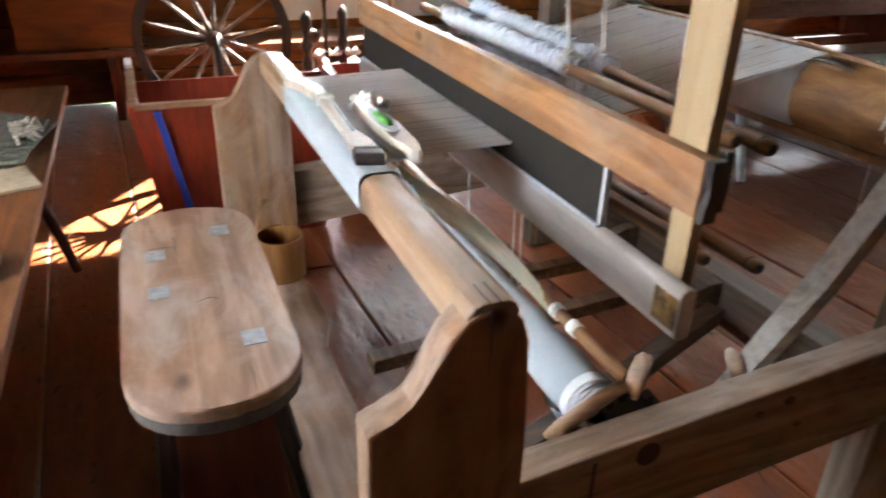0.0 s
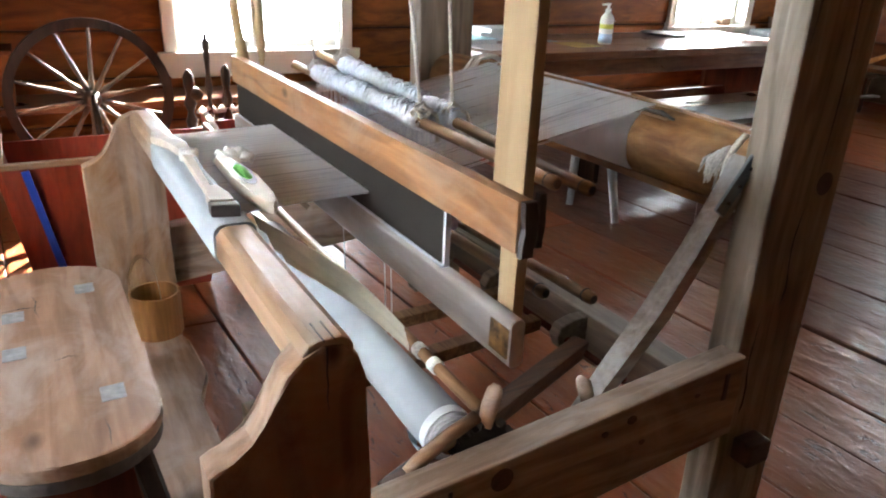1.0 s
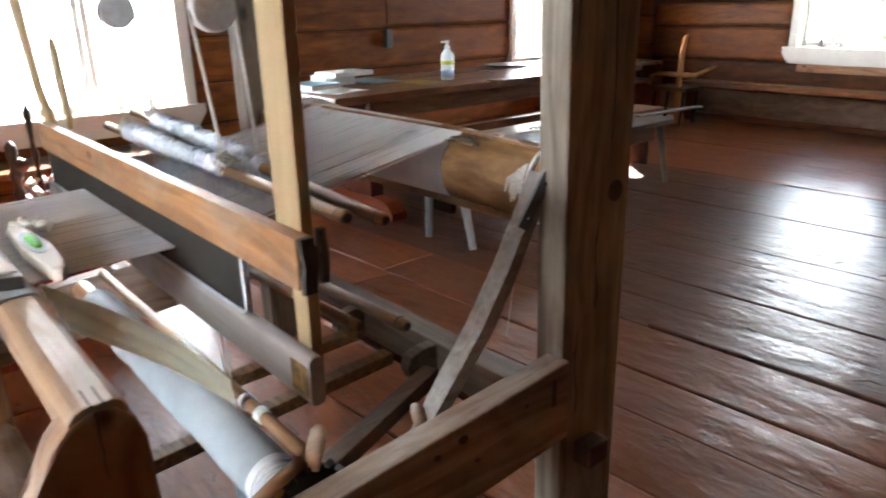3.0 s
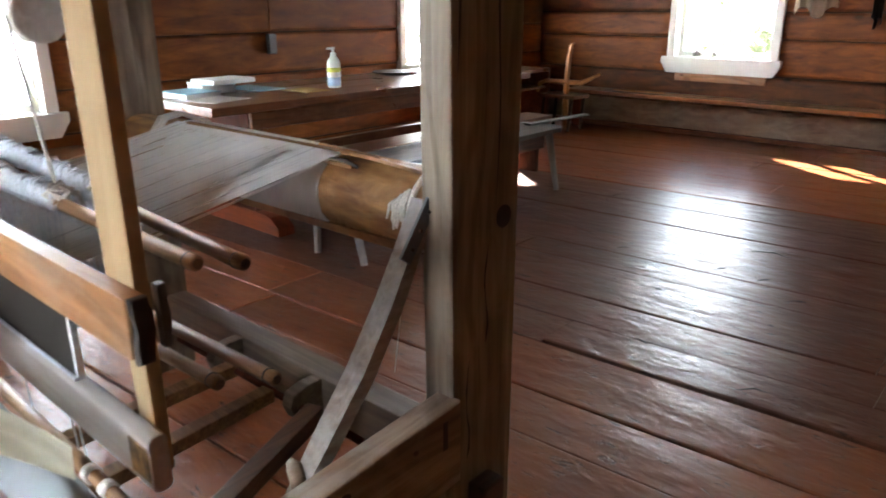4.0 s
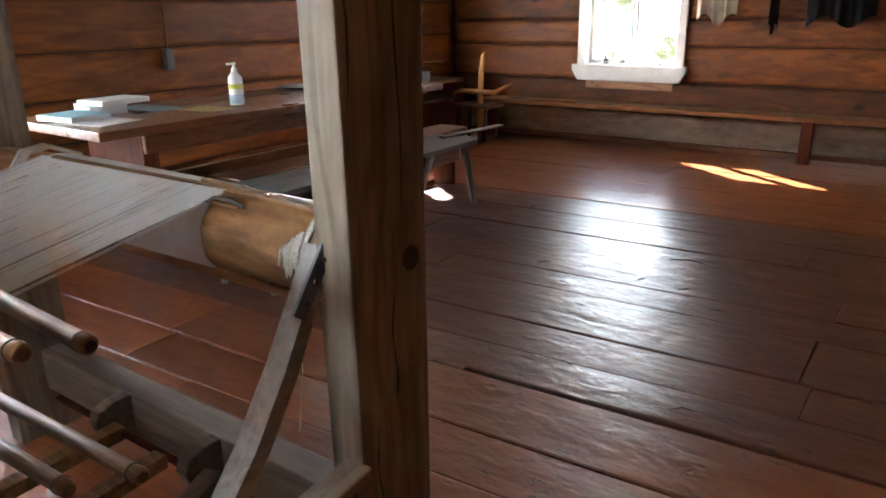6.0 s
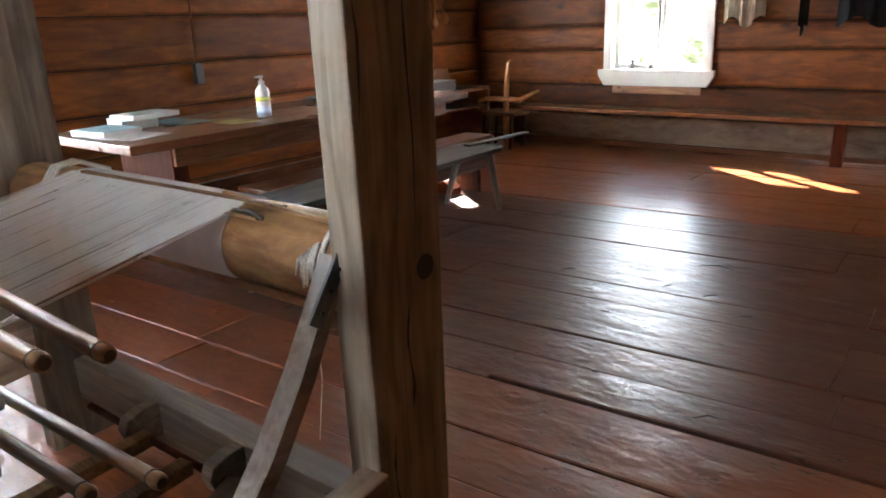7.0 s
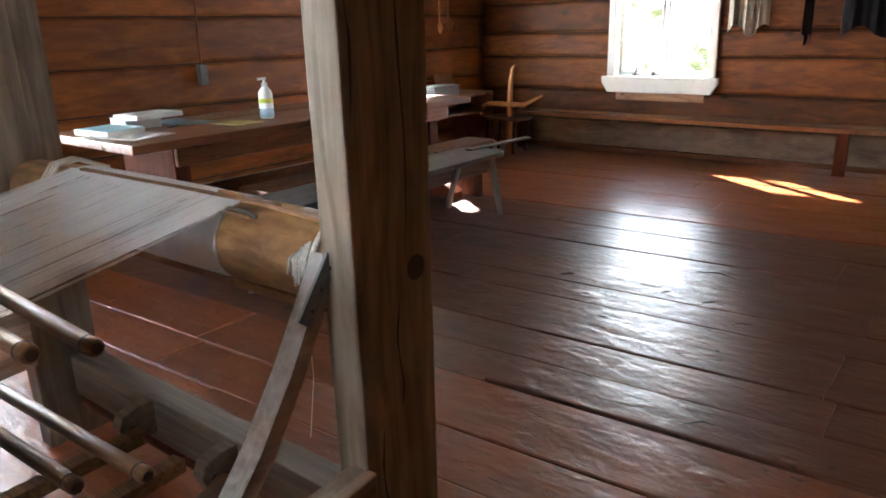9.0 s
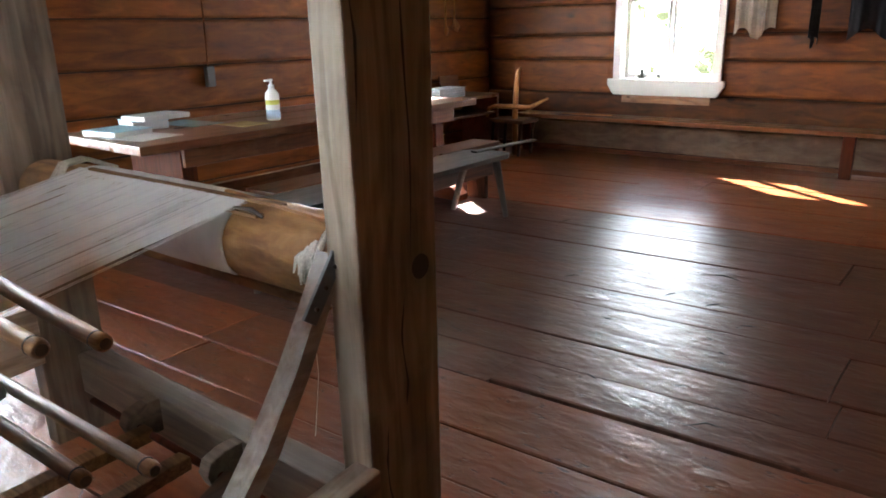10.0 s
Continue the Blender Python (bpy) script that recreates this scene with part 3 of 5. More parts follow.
# brace with iron strap
BR = [(1.665, 1.535, 0.405), (1.76, 1.535, 0.515), (1.858, 1.535, 0.628), (1.942, 1.535, 0.75), (2.008, 1.535, 0.865), (2.055, 1.535, 0.955)]
br = part("brace", tube(BR, [0.03, 0.036, 0.038, 0.037, 0.035, 0.032], 4, 0.66, turn=math.pi / 4), STICK, loom, "bowed grey stick bracing the post")
part("iron_strap", beam_between((1.965, 1.506, 0.85), (2.05, 1.506, 0.965), 0.008, 0.034, 0.002), IRON, br, "dull iron strap with nails")
for k in (0.2, 0.5, 0.8):
    p = Vector((1.965, 1.5015, 0.85)).lerp(Vector((2.05, 1.5015, 0.965)), k)
    part("nail", tube([p, p + Vector((0, -0.004, 0))], 0.004, 8), BLACKW, br)
part("peg", tube([(1.68, 1.52, 0.46), (1.70, 1.56, 0.475), (1.705, 1.58, 0.478)], [0.015, 0.017, 0.009], 12), GREY_X, loom, smooth=True)
rk = random.Random(31)
for x0, z0, z1 in ((2.18, 0.93, 1.75), (2.05, 1.2, 1.7), (2.15, 0.62, 0.86), (2.09, 0.35, 0.6)):
    part("crack", tube([(x0 + 0.006 * math.sin(7 * k) + rk.uniform(-0.002, 0.002), 1.4403, z0 + (z1 - z0) * k / 10) for k in range(11)], [0.0004] + [0.0026 + rk.uniform(-0.0012, 0.0012) for _ in range(9)] + [0.0004], 6), BLACKW, loom)
for x0, y0 in ((1.03, 1.378), (1.045, 1.392)):
    part("crack", tube([(x0, 1.3545 + 0.006 * k, 0.8535 + 0.0004 * math.sin(k)) for k in range(10)], 0.0012, 6), BLACKW, loom)
part("crack", tube([(1.033 + 0.002 * math.sin(3 * k), 1.3525, 0.845 - 0.02 * k) for k in range(6)], [0.0018, 0.0016, 0.0014, 0.0012, 0.0009, 0.0004], 6), BLACKW, loom)
# warp beam
WB = (2.165, 0.90)
rb = random.Random(5)
part("warp_beam", tube([(WB[0], y, WB[1]) for y in (1.524, 1.53, 1.7, 1.9, 2.2, 2.5, 2.75, 2.983)], [0.088, 0.09, 0.096, 0.097, 0.097, 0.096, 0.095, 0.09], 28, 1.0, None, 0.012, rb), BEAM_Y, loom, "thick pine warp beam, bare at the end", smooth=True)
part("warp_wrapping", tube([(WB[0], y, WB[1]) for y in (1.905, 1.91, 2.1, 2.3, 2.6, 2.66)], [0.098, 0.101, 0.103, 0.103, 0.102, 0.1], 32), CLOTH_W, loom, "white linen wound round the beam", smooth=True)
part("rope_collar", ring((WB[0], 1.592, WB[1]), 1, 0.103, 0.012, 0.011), ROPE, loom, "white cord tied round the beam", smooth=True)
part("under_lath", beam_between((2.105, 1.6, 0.818), (2.11, 2.6, 0.815), 0.03, 0.02, 0.004), BEAM_Y, loom, "split lath along the beam")
tag = bmesh.new()
for i in range(9):
    yk = 1.6 + 0.005 * i + rb.uniform(-0.003, 0.003)
    tube([(WB[0] - 0.085, yk, 0.965 - 0.004 * i), (WB[0] - 0.101, yk + 0.004, 0.925), (WB[0] - 0.102 + rb.uniform(-0.006, 0.002), yk + rb.uniform(-0.004, 0.012), 0.875 + rb.uniform(-0.015, 0.02))], [0.0042, 0.0045, 0.0022], 6, bm=tag)
part("cord_tag", tag, ROPE, loom, "frayed white cord ends", smooth=True, kind="stuff")
part("beam_flange", tube([(WB[0], 1.535, WB[1]), (WB[0], 1.58, WB[1])], [0.104, 0.1], 28), BEAM_Y, loom, smooth=True)
part("lath", beam_between((2.1, 1.8, 0.982), (2.105, 2.64, 0.988), 0.022, 0.008, 0.002), ROD_Y, loom)
part("lath", beam_between((2.145, 1.77, 1.0), (2.13, 2.6, 1.002), 0.016, 0.008, 0.002), ROD_Y, loom)
part("lath", beam_between((2.12, 1.56, 0.993), (2.16, 2.0, 1.004), 0.012, 0.008, 0.002), PINE_Y, loom)
part("dark_pin", tube([(2.09, 1.78, 0.985), (2.10, 1.83, 0.992), (2.10, 1.9, 0.99)], [0.004, 0.006, 0.003], 8), BLACKW, loom, smooth=True)
part("cord", join(*[tube([(2.06, y, 0.96), (2.10, y + 0.005, 1.01), (2.17, y + 0.02, 1.016), (2.25, y + 0.01, 0.98)], 0.006, 8) for y in (2.67, 2.69, 2.715)]), ROPE, loom, smooth=True)
part("hanging_thread", tube([(2.155, 1.72, 0.805), (2.16, 1.72, 0.6), (2.14, 1.725, 0.45)], 0.0009, 5), ROPE, loom)


def threads(name, y_a, y_b, xa, za, xb, zb, xs, count, width, seed, label, spread=0.004, skip=0.0):
    """Single warp threads as fine ribbons, from y range y_a at (xa, za) to y_b at (xb, zb)."""
    rnd = random.Random(seed)
    bm = bmesh.new()
    for i in range(count):
        if rnd.random() < skip:
            continue
        f = i / (count - 1)
        ya = y_a[0] + (y_a[1] - y_a[0]) * f + rnd.uniform(-0.4, 0.4) * spread
        yb = y_b[0] + (y_b[1] - y_b[0]) * f + rnd.uniform(-0.4, 0.4) * spread
        dz = rnd.uniform(-1, 1) * spread
        w = width * rnd.uniform(0.7, 1.25)
        prev = None
        for s in xs:
            sag = dz * math.sin(math.pi * s)
            p = Vector((xa + (xb - xa) * s, ya + (yb - ya) * s, za + (zb - za) * s + sag))
            q = bm.verts.new(p - Vector((0, w / 2, 0))), bm.verts.new(p + Vector((0, 0, 0.5 * w))), bm.verts.new(p + Vector((0, w / 2, 0)))
            if prev:
                bm.faces.new((prev[0], q[0], q[1], prev[1]))
                bm.faces.new((prev[1], q[1], q[2], prev[2]))
            prev = q
    return part(name, bm, WARP, loom, label, kind="stuff")


threads("warp_threads", (1.93, 2.63), (1.885, 2.66), 1.385, 0.852, 2.13, 1.0, (0, 0.25, 0.55, 0.8, 1), 260, 0.0029, 3, "pale grey linen warp threads", 0.005, 0.03)
threads("warp_threads", (1.93, 2.63), (1.885, 2.66), 1.385, 0.842, 2.13, 0.995, (0, 0.3, 0.6, 1), 150, 0.0029, 4, "pale grey linen warp threads", 0.007, 0.1)
threads("warp_threads", (1.9, 2.58), (1.93, 2.63), 1.06, 0.853, 1.372, 0.85, (0, 0.5, 1), 230, 0.0032, 6, "pale grey linen warp threads", 0.003)
part("fell_cloth", sheet(lambda u, v: (1.06 + 0.295 * u, 1.9 + 0.03 * u + v * (0.68 + 0.02 * u), 0.8475 + 0.002 * math.sin(9 * v + 4 * u)), 6, 24, 0.0015), FELL, loom, "woven grey linen up to the reed")
# beater
beater = part("beater", prism([(1.343, 0.917), (1.369, 0.917), (1.369, 1.0), (1.343, 1.0)], 1, 1.372, 3.02, 0.004), PINE_Y, loom, "orange-brown pine hand rail of the beater")
part("lower_bar", prism(rounded(1.341, 1.369, 0.72, 0.806, 0.011, 4), 1, 1.362, 3.02, 0.003), GREY_Y, beater, "worn grey-white lower bar")
part("end_mark", box(1.3395, 1.352, 1.366, 1.42, 0.735, 0.79, 0.002), plain("scorched_knot", (0.3, 0.18, 0.06), 0.5, 0, 0.95, 45), beater, "knotty yellow end grain")
for y0, y1 in ((1.402, 1.484), (2.905, 2.987)):
    bmu = prism([(y0, 0.72), (y0 + 0.044, 0.72), (y0 + 0.046, 0.95), (y1, 0.97), (y1 + 0.003, 1.99), (y0, 1.99)], 0, 1.371, 1.392, 0.002)
    if y0 < 2:
        part("upright", bmu, YELLOW_Z, beater, "pale new pine upright")
    else:
        bmu.free()
part("upright", tube([(1.39, 2.985, 0.72), (1.375, 2.985, 1.0), (1.36, 2.985, 1.1), (1.345, 2.985, 1.3), (1.33, 2.985, 1.6), (1.32, 2.98, 1.99)], [0.024, 0.026, 0.02, 0.024, 0.028, 0.024], 10, 0.7), YELLOW_Z, beater, "carved yellow upright", smooth=True)
part("handle_stick", tube([(1.405, 2.875, 0.985), (1.405, 2.875, 1.02), (1.4, 2.875, 1.1), (1.397, 2.875, 1.22), (1.396, 2.875, 1.245), (1.396, 2.875, 1.255)], [0.01, 0.02, 0.024, 0.023, 0.018, 0.008], 12, 0.6), YELLOW_Z, beater, "short round-ended stick", smooth=True)
CAP = [(1.345, 0.912), (1.346, 0.935), (1.352, 0.958), (1.346, 0.98), (1.345, 1.002), (1.368, 1.002), (1.369, 0.98), (1.374, 0.958), (1.369, 0.935), (1.368, 0.912)]
part("end_cap", prism(CAP, 1, 1.358, 1.3715, 0.003), BLACKW, beater, "dark scrolled end")
part("wedge", prism([(1.394 + 0.5 * (p[0] - 1.345), p[1]) for p in CAP], 1, 1.385, 1.402, 0.003), BLACKW, beater, "dark wooden wedge")
part("reed", box(1.352, 1.359, 1.6, 3.0, 0.803, 0.92, 0.001), REED, beater, "dark grey steel reed")
part("reed_end", box(1.35, 1.361, 1.591, 1.5995, 0.803, 0.92, 0.001), HEDDLE, beater, "pale blue cord binding")
part("reed_cord", tube([(1.3475, 1.592, 0.808), (1.3475, 3.0, 0.808)], 0.0032, 6), HEDDLE, beater, "pale blue cord along the reed")
# heddle shafts on ropes
rh = random.Random(8)
def along(y, z_near, z_far):
    return z_near + (z_far - z_near) * (y - 1.49) / 1.37


for x, xb, zt, zf, zb, y_top, y_bot, yw in ((1.508, 1.55, 0.975, 0.985, 0.734, 1.488, 1.539, 1.99), (1.59, 1.632, 0.953, 1.02, 0.7255, 1.489, 1.493, 1.965)):
    sh = part("heddle_shaft", tube([(x, y_top, zt), (x, y_top + 0.003, zt), (x, y_top + 0.012, zt), (x, y_top + 0.02, zt), (x, 2.86, zf)], [0.0105, 0.013, 0.0142, 0.0132, 0.0132], 14), ROD_Y, loom, "varnished round heddle rod", smooth=True)
    part("lower_rod", tube([(xb, y_bot, zb), (xb, y_bot + 0.003, zb), (xb, y_bot + 0.012, zb), (xb, y_bot + 0.02, zb), (x, 2.86, zb)], [0.01, 0.0125, 0.0137, 0.0127, 0.0127], 14), ROD_Y, sh, smooth=True)
    for xr, z, y in ((x, zt, y_top), (xb, zb, y_bot)):
        part("groove", ring((xr, y + 0.024, z), 1, 0.0142, 0.003, 0.0025, 16), BLACKW, sh)
        part("rod_end", tube([(xr, y - 0.001, z), (xr, y + 0.004, z)], 0.0085, 12), DARK_Y, sh, "dark brown end grain")
    w = bmesh.new()
    ys = [yw + 0.0075 * i for i in range(90)]
    tube([(x, y, along(y, zt, zf) + 0.004) for y in ys], [0.0235 + rh.uniform(-0.004, 0.004) for _ in ys], 10, 1.0, w, 0.1, rh)
    part("heddle_wrap", w, HEDDLE, sh, "fuzzy blue-grey heddle yarn", smooth=True)
    lp = bmesh.new()
    for i in range(70):
        y = yw + 0.0095 * i + rh.uniform(-0.004, 0.004)
        s, zr = rh.uniform(0.5, 1.0), along(y, zt, zf)
        tube([(x - 0.02, y, zr + 0.008), (x - 0.012, y + 0.004, zr + 0.026 * s + 0.008), (x + 0.006, y + 0.006, zr + 0.03 * s + 0.008), (x + 0.02, y + 0.003, zr + 0.006)], 0.0042, 5, bm=lp)
    part("yarn_ruffle", lp, HEDDLE, sh, kind="stuff", smooth=True)
    hb = bmesh.new()
    for i in range(150):
        y = yw + 0.01 + 0.0044 * i
        tube([(x + rh.uniform(-0.004, 0.004), y, zt), (x, y + rh.uniform(-0.004, 0.004), zb)], 0.0007, 3, bm=hb)
    part("heddle_yarn", hb, HEDDLE, sh, kind="stuff")
    w2 = bmesh.new()
    tube([(x, y, zb) for y in ys], [0.019 + rh.uniform(-0.003, 0.003) for _ in ys], 8, 1.0, w2, 0.1, rh)
    part("heddle_wrap", w2, HEDDLE, sh, smooth=True)
for yp, xp in ((1.985, 1.545), (2.66, 1.545)):
    yq = yp + 0.06  # the pulleys hang a little behind the knots
    pl = part("pulley", tube([(xp, yq - 0.018, 1.325), (xp, yq - 0.016, 1.325), (xp, yq - 0.004, 1.325), (xp, yq + 0.004, 1.325), (xp, yq + 0.016, 1.325), (xp, yq + 0.018, 1.325)], [0.046, 0.05, 0.05, 0.05, 0.05, 0.046], 24), GREY_Y, loom, "round grey wooden pulley", smooth=False)
    for x, zt in ((1.508, along(yp, 0.975, 0.985)), (1.59, along(yp, 0.953, 1.02))):
        part("rope", tube([(x, yp, zt), (xp + (0.052 if x > xp else -0.052), yq, 1.325)], 0.0042, 8), ROPE, pl, "white cotton rope", smooth=True)
        loops = [(x + 0.024 * math.cos(1.9 * i) + 0.004 * rh.uniform(-1, 1), yp + 0.004 * (i % 7 - 3), zt + 0.016 + 0.026 * math.sin(1.3 * i)) for i in range(16)]
        loops += [(x + 0.03, yp - 0.012, zt + 0.02), (x + 0.036, yp - 0.016, zt - 0.01), (x + 0.034, yp - 0.015, zt - 0.045)]
        part("rope_knot", tube(loops, 0.0048, 6), ROPE, pl, "knotted rope end", smooth=True)
    part("hanger", tube([(xp, yq, 1.325), (xp, yq, 2.12)], 0.005, 6), ROPE, pl)
# cloth roller under the breast beam
RC = (1.345, 0.475)
part("cloth_roller", tube([(RC[0], y, RC[1]) for y in (1.515, 1.52, 2.86)], [0.03, 0.032, 0.032], 20), PINE_Y, loom, smooth=True)
rl = random.Random(11)
part("rolled_cloth", tube([(RC[0], 1.545 + 0.06 * i, RC[1]) for i in range(20)], [0.052 + rl.uniform(-0.002, 0.002) for _ in range(20)], 24, 1.0, None, 0.025, rl), CLOTH_B, loom, "roll of pale blue-white linen with a frayed end", smooth=True)
for r, y in ((0.054, 1.542), (0.047, 1.536), (0.04, 1.531), (0.034, 1.528)):
    part("cloth_edge", ring((RC[0], y + 0.006, RC[1]), 1, r, 0.003, 0.022, 28), CLOTH_W, loom)
part("cloth_flap", sheet(lambda u, v: (RC[0] - 0.055 + 0.02 * u + 0.005 * math.sin(9 * v), 1.53 + 0.1 * v, RC[1] - 0.025 - 0.05 * u * (1 - 0.6 * v)), 5, 8, 0.002), CLOTH_B, loom, "torn flap of linen", smooth=True)
part("cloth_rod", tube([(1.398, 1.52, 0.53), (1.40, 1.9, 0.532), (1.40, 2.8, 0.532)], 0.0135, 12), ROD_Y, loom, "slim orange rod tied to the cloth", smooth=True)
for y in (1.69, 1.76):
    part("tie", tube([(1.398, y - 0.012, 0.531), (1.398, y + 0.012, 0.531)], 0.0165, 12), ROPE, loom, "white tie", smooth=True)


def apron(u, v):
    e = v ** 0.9
    top = Vector((1.077, 1.66, 0.838)).lerp(Vector((1.085, 1.93, 0.846)), u)
    low = Vector((1.362, 1.735, 0.545)).lerp(Vector((1.398, 1.84, 0.552)), u)
    p = top.lerp(low, e)
    p.z += 0.006 * math.sin(17 * u + 2 * v) * (1 - 0.4 * v) + (0.012 + 0.006 * u) * math.sin(math.pi * v)
    p.x += 0.015 * u * math.sin(math.pi * v)
    p.y += 0.004 * math.sin(37 * v) * (u > 0.95)
    return p


part("apron_cloth", sheet(apron, 24, 14, 0.002), CLOTH_G, loom, "slack greenish linen running down to the roller", smooth=True)
part("apron_stick", tube([(1.215, 2.1, 0.825), (1.235, 1.98, 0.81)], 0.006, 8), PALE, loom, "small white stick")
gear = []
for i in range(16):
    a = 2 * math.pi * i / 16
    for da, r in ((0, 0.062), (0.12, 0.076), (0.2, 0.062)):
        gear.append((1.4 + r * math.cos(a + da), 0.44 + r * math.sin(a + da)))
part("ratchet_wheel", prism(gear, 1, 1.492, 1.512, 0.001), BLACKW, loom, "dark toothed ratchet wheel")
part("pawl", join(tube([(1.235, 1.5, 0.452), (1.26, 1.502, 0.468), (1.33, 1.508, 0.5), (1.39, 1.512, 0.52)], [0.013, 0.016, 0.015, 0.014], 12, 0.9), tube([(1.40, 1.50, 0.50), (1.415, 1.508, 0.535), (1.43, 1.515, 0.565), (1.436, 1.518, 0.575)], [0.015, 0.019, 0.017, 0.008], 12, 0.7)), PINE_X, loom, "brown wooden pawl with a rounded head", smooth=True)
# treadles with their axle
part("treadle", beam_between((1.09, 2.1, 0.245), (2.07, 2.2, 0.235), 0.05, 0.04), ROD_Y, loom, "orange-brown treadle")
part("treadle", beam_between((1.3, 1.72, 0.2), (2.09, 2.0, 0.245), 0.055, 0.05), DARK_X, loom, "dark treadle")
part("treadle", beam_between((1.5, 2.42, 0.22), (2.09, 2.42, 0.235), 0.05, 0.04), ROD_Y, loom)
part("treadle_axle", tube([(2.085, 1.8, 0.235), (2.085, 2.75, 0.235)], 0.011, 10), RED_Z, loom, smooth=True)
for y in (2.08, 2.49):
    part("axle_bracket", prism([(2.165, 0.19), (2.165, 0.3), (2.11, 0.3), (2.06, 0.285), (2.045, 0.25), (2.06, 0.21), (2.1, 0.19)], 1, y - 0.022, y + 0.022, 0.005), CROSS_Y, loom, "rounded wooden bracket")
for y in (2.13, 2.17, 2.46):
    part("treadle_cord", tube([(1.5, y, 0.75), (1.52, y + 0.01, 0.26)], 0.0018, 5), ROPE, loom)
part("foot_board", prism([(0.86, 1.62), (0.93, 1.6), (1.03, 1.83), (1.012, 2.28), (1.065, 2.42), (1.06, 2.62), (1.0, 2.8), (0.88, 2.8)], 2, 0.16, 0.2, 0.006), SEAT_Y, loom, "light worn foot board with a notched edge")
part("foot_board_support", box(0.9, 0.98, 1.7, 1.76, 0, 0.159, 0.004), GREY_Y, loom)
part("foot_board_support", box(0.9, 0.98, 2.66, 2.72, 0, 0.159, 0.004), GREY_Y, loom)

# ---- things on the loom ----
tp = thing("loom_temple", "pale wooden loom temple with a sliding bar and dark metal end", "weaving tool", (1.03, 2.15, 0.862))
part("bar", beam_between((1.043, 2.30, 0.875), (1.03, 1.97, 0.873), 0.024, 0.014, 0.003), PALE, tp)
part("slot", beam_between((1.05, 2.22, 0.884), (1.036, 1.99, 0.882), 0.006, 0.004, 0.001), BLACKW, tp)
part("head", prism([(1.008, 1.898), (1.052, 1.884), (1.054, 1.93), (1.043, 1.99), (1.022, 1.99), (1.01, 1.94)], 2, 0.866, 0.887, 0.004), PALE, tp)
part("metal_end", prism([(1.005, 1.872), (1.056, 1.856), (1.057, 1.885), (1.006, 1.901)], 2, 0.858, 0.883, 0.004), BLACKW, tp, "dark metal end with teeth")
part("tail", prism([(1.0, 2.5), (1.03, 2.49), (1.06, 2.36), (1.055, 2.29), (1.03, 2.29), (1.02, 2.38), (0.99, 2.45)], 2, 0.866, 0.886, 0.004), PALE, tp)
part("binding", beam_between((1.05, 2.285, 0.878), (1.042, 2.255, 0.878), 0.042, 0.028, 0.006), ROPE, tp, "string binding")
st = thing("weaving_shuttle", "pale boat-shaped shuttle with a green yarn bobbin", "shuttle", (1.112, 2.03, 0.86))
HULL = [(1.092, 2.205), (1.1, 2.225), (1.11, 2.222), (1.128, 2.16), (1.138, 2.03), (1.135, 1.9), (1.124, 1.848), (1.115, 1.84), (1.104, 1.85), (1.093, 1.91), (1.086, 2.03)]
part("hull", prism(HULL, 2, 0.859, 0.886, 0.006), PALE, st, "worn pale wooden hull")
part("well", prism([(1.112 + 0.02 * math.cos(a), 2.05 + 0.088 * math.sin(a)) for a in [6.2832 * i / 18 for i in range(18)]], 2, 0.884, 0.8872, 0), BLACKW, st, "dark oval well")
part("bobbin", tube([(1.114, 2.105 - 0.012 * i, 0.887) for i in range(10)], [0.006, 0.010, 0.012, 0.0125, 0.012, 0.0125, 0.012, 0.011, 0.009, 0.005], 12, 0.5, None, 0.08, rl), GREEN, st, "bright green yarn", smooth=True)
tf = bmesh.new()
for i in range(34):
    c = Vector((1.14 + rl.gauss(0, 0.016), 2.235 + rl.gauss(0, 0.022), 0.868 + rl.uniform(0, 0.012)))
    e = Vector((rl.uniform(-1, 1), rl.uniform(-1, 1), rl.uniform(-0.3, 0.5))).normalized() * rl.uniform(0.012, 0.022)
    tube([c - e, c - 0.5 * e + Vector((0, 0, 0.004)), c + 0.5 * e, c + e], [0.003, 0.009, 0.01, 0.003], 8, 1.0, tf, 0.15, rl)
solo("yarn_tuft", tf, WOOL, "loose tuft of off-white yarn on the warp", "yarn", smooth=True)

# ---- weaver's bench, box ----
wb = thing("weaver_bench", "low scrubbed wooden bench with rounded ends and wedged legs", "bench", (0.715, 2.12, 0))
part("seat", prism(rounded(0.556, 0.872, 1.688, 2.562, 0.135, 8), 2, 0.501, 0.53, 0.007), SEAT_Y, wb, "worn pale seat")
# lower half of the seat's thickness, in a much darker colour
part("seat_edge", prism(rounded(0.559, 0.869, 1.69, 2.56, 0.133, 8), 2, 0.474, 0.5005, 0.006), plain("dark_seat_edge", (0.1, 0.085, 0.075), 0.7, 0, 0.4, 30), wb, "dark grey-brown under-edge")
for x, y, sx, sy in ((0.632, 2.114, -1, 1), (0.794, 1.88, 1, -1), (0.787, 2.393, 1, 1), (0.632, 2.293, -1, 1)):
    part("tenon", box(x - 0.022, x + 0.022, y - 0.027, y + 0.027, 0.5, 0.5315, 0.001), INLAY, wb, "grey wedged leg end")
for x, y, sx, sy in ((0.63, 1.9, -0.06, -0.1), (0.8, 1.95, 0.09, -0.05), (0.8, 2.43, 0.06, 0.1), (0.63, 2.35, -0.07, 0.1)):
    part("leg", tube([(x, y, 0.49), (x + sx, y + sy, 0.0)], [0.026, 0.022], 8), DARK_Z, wb, "dark splayed leg")
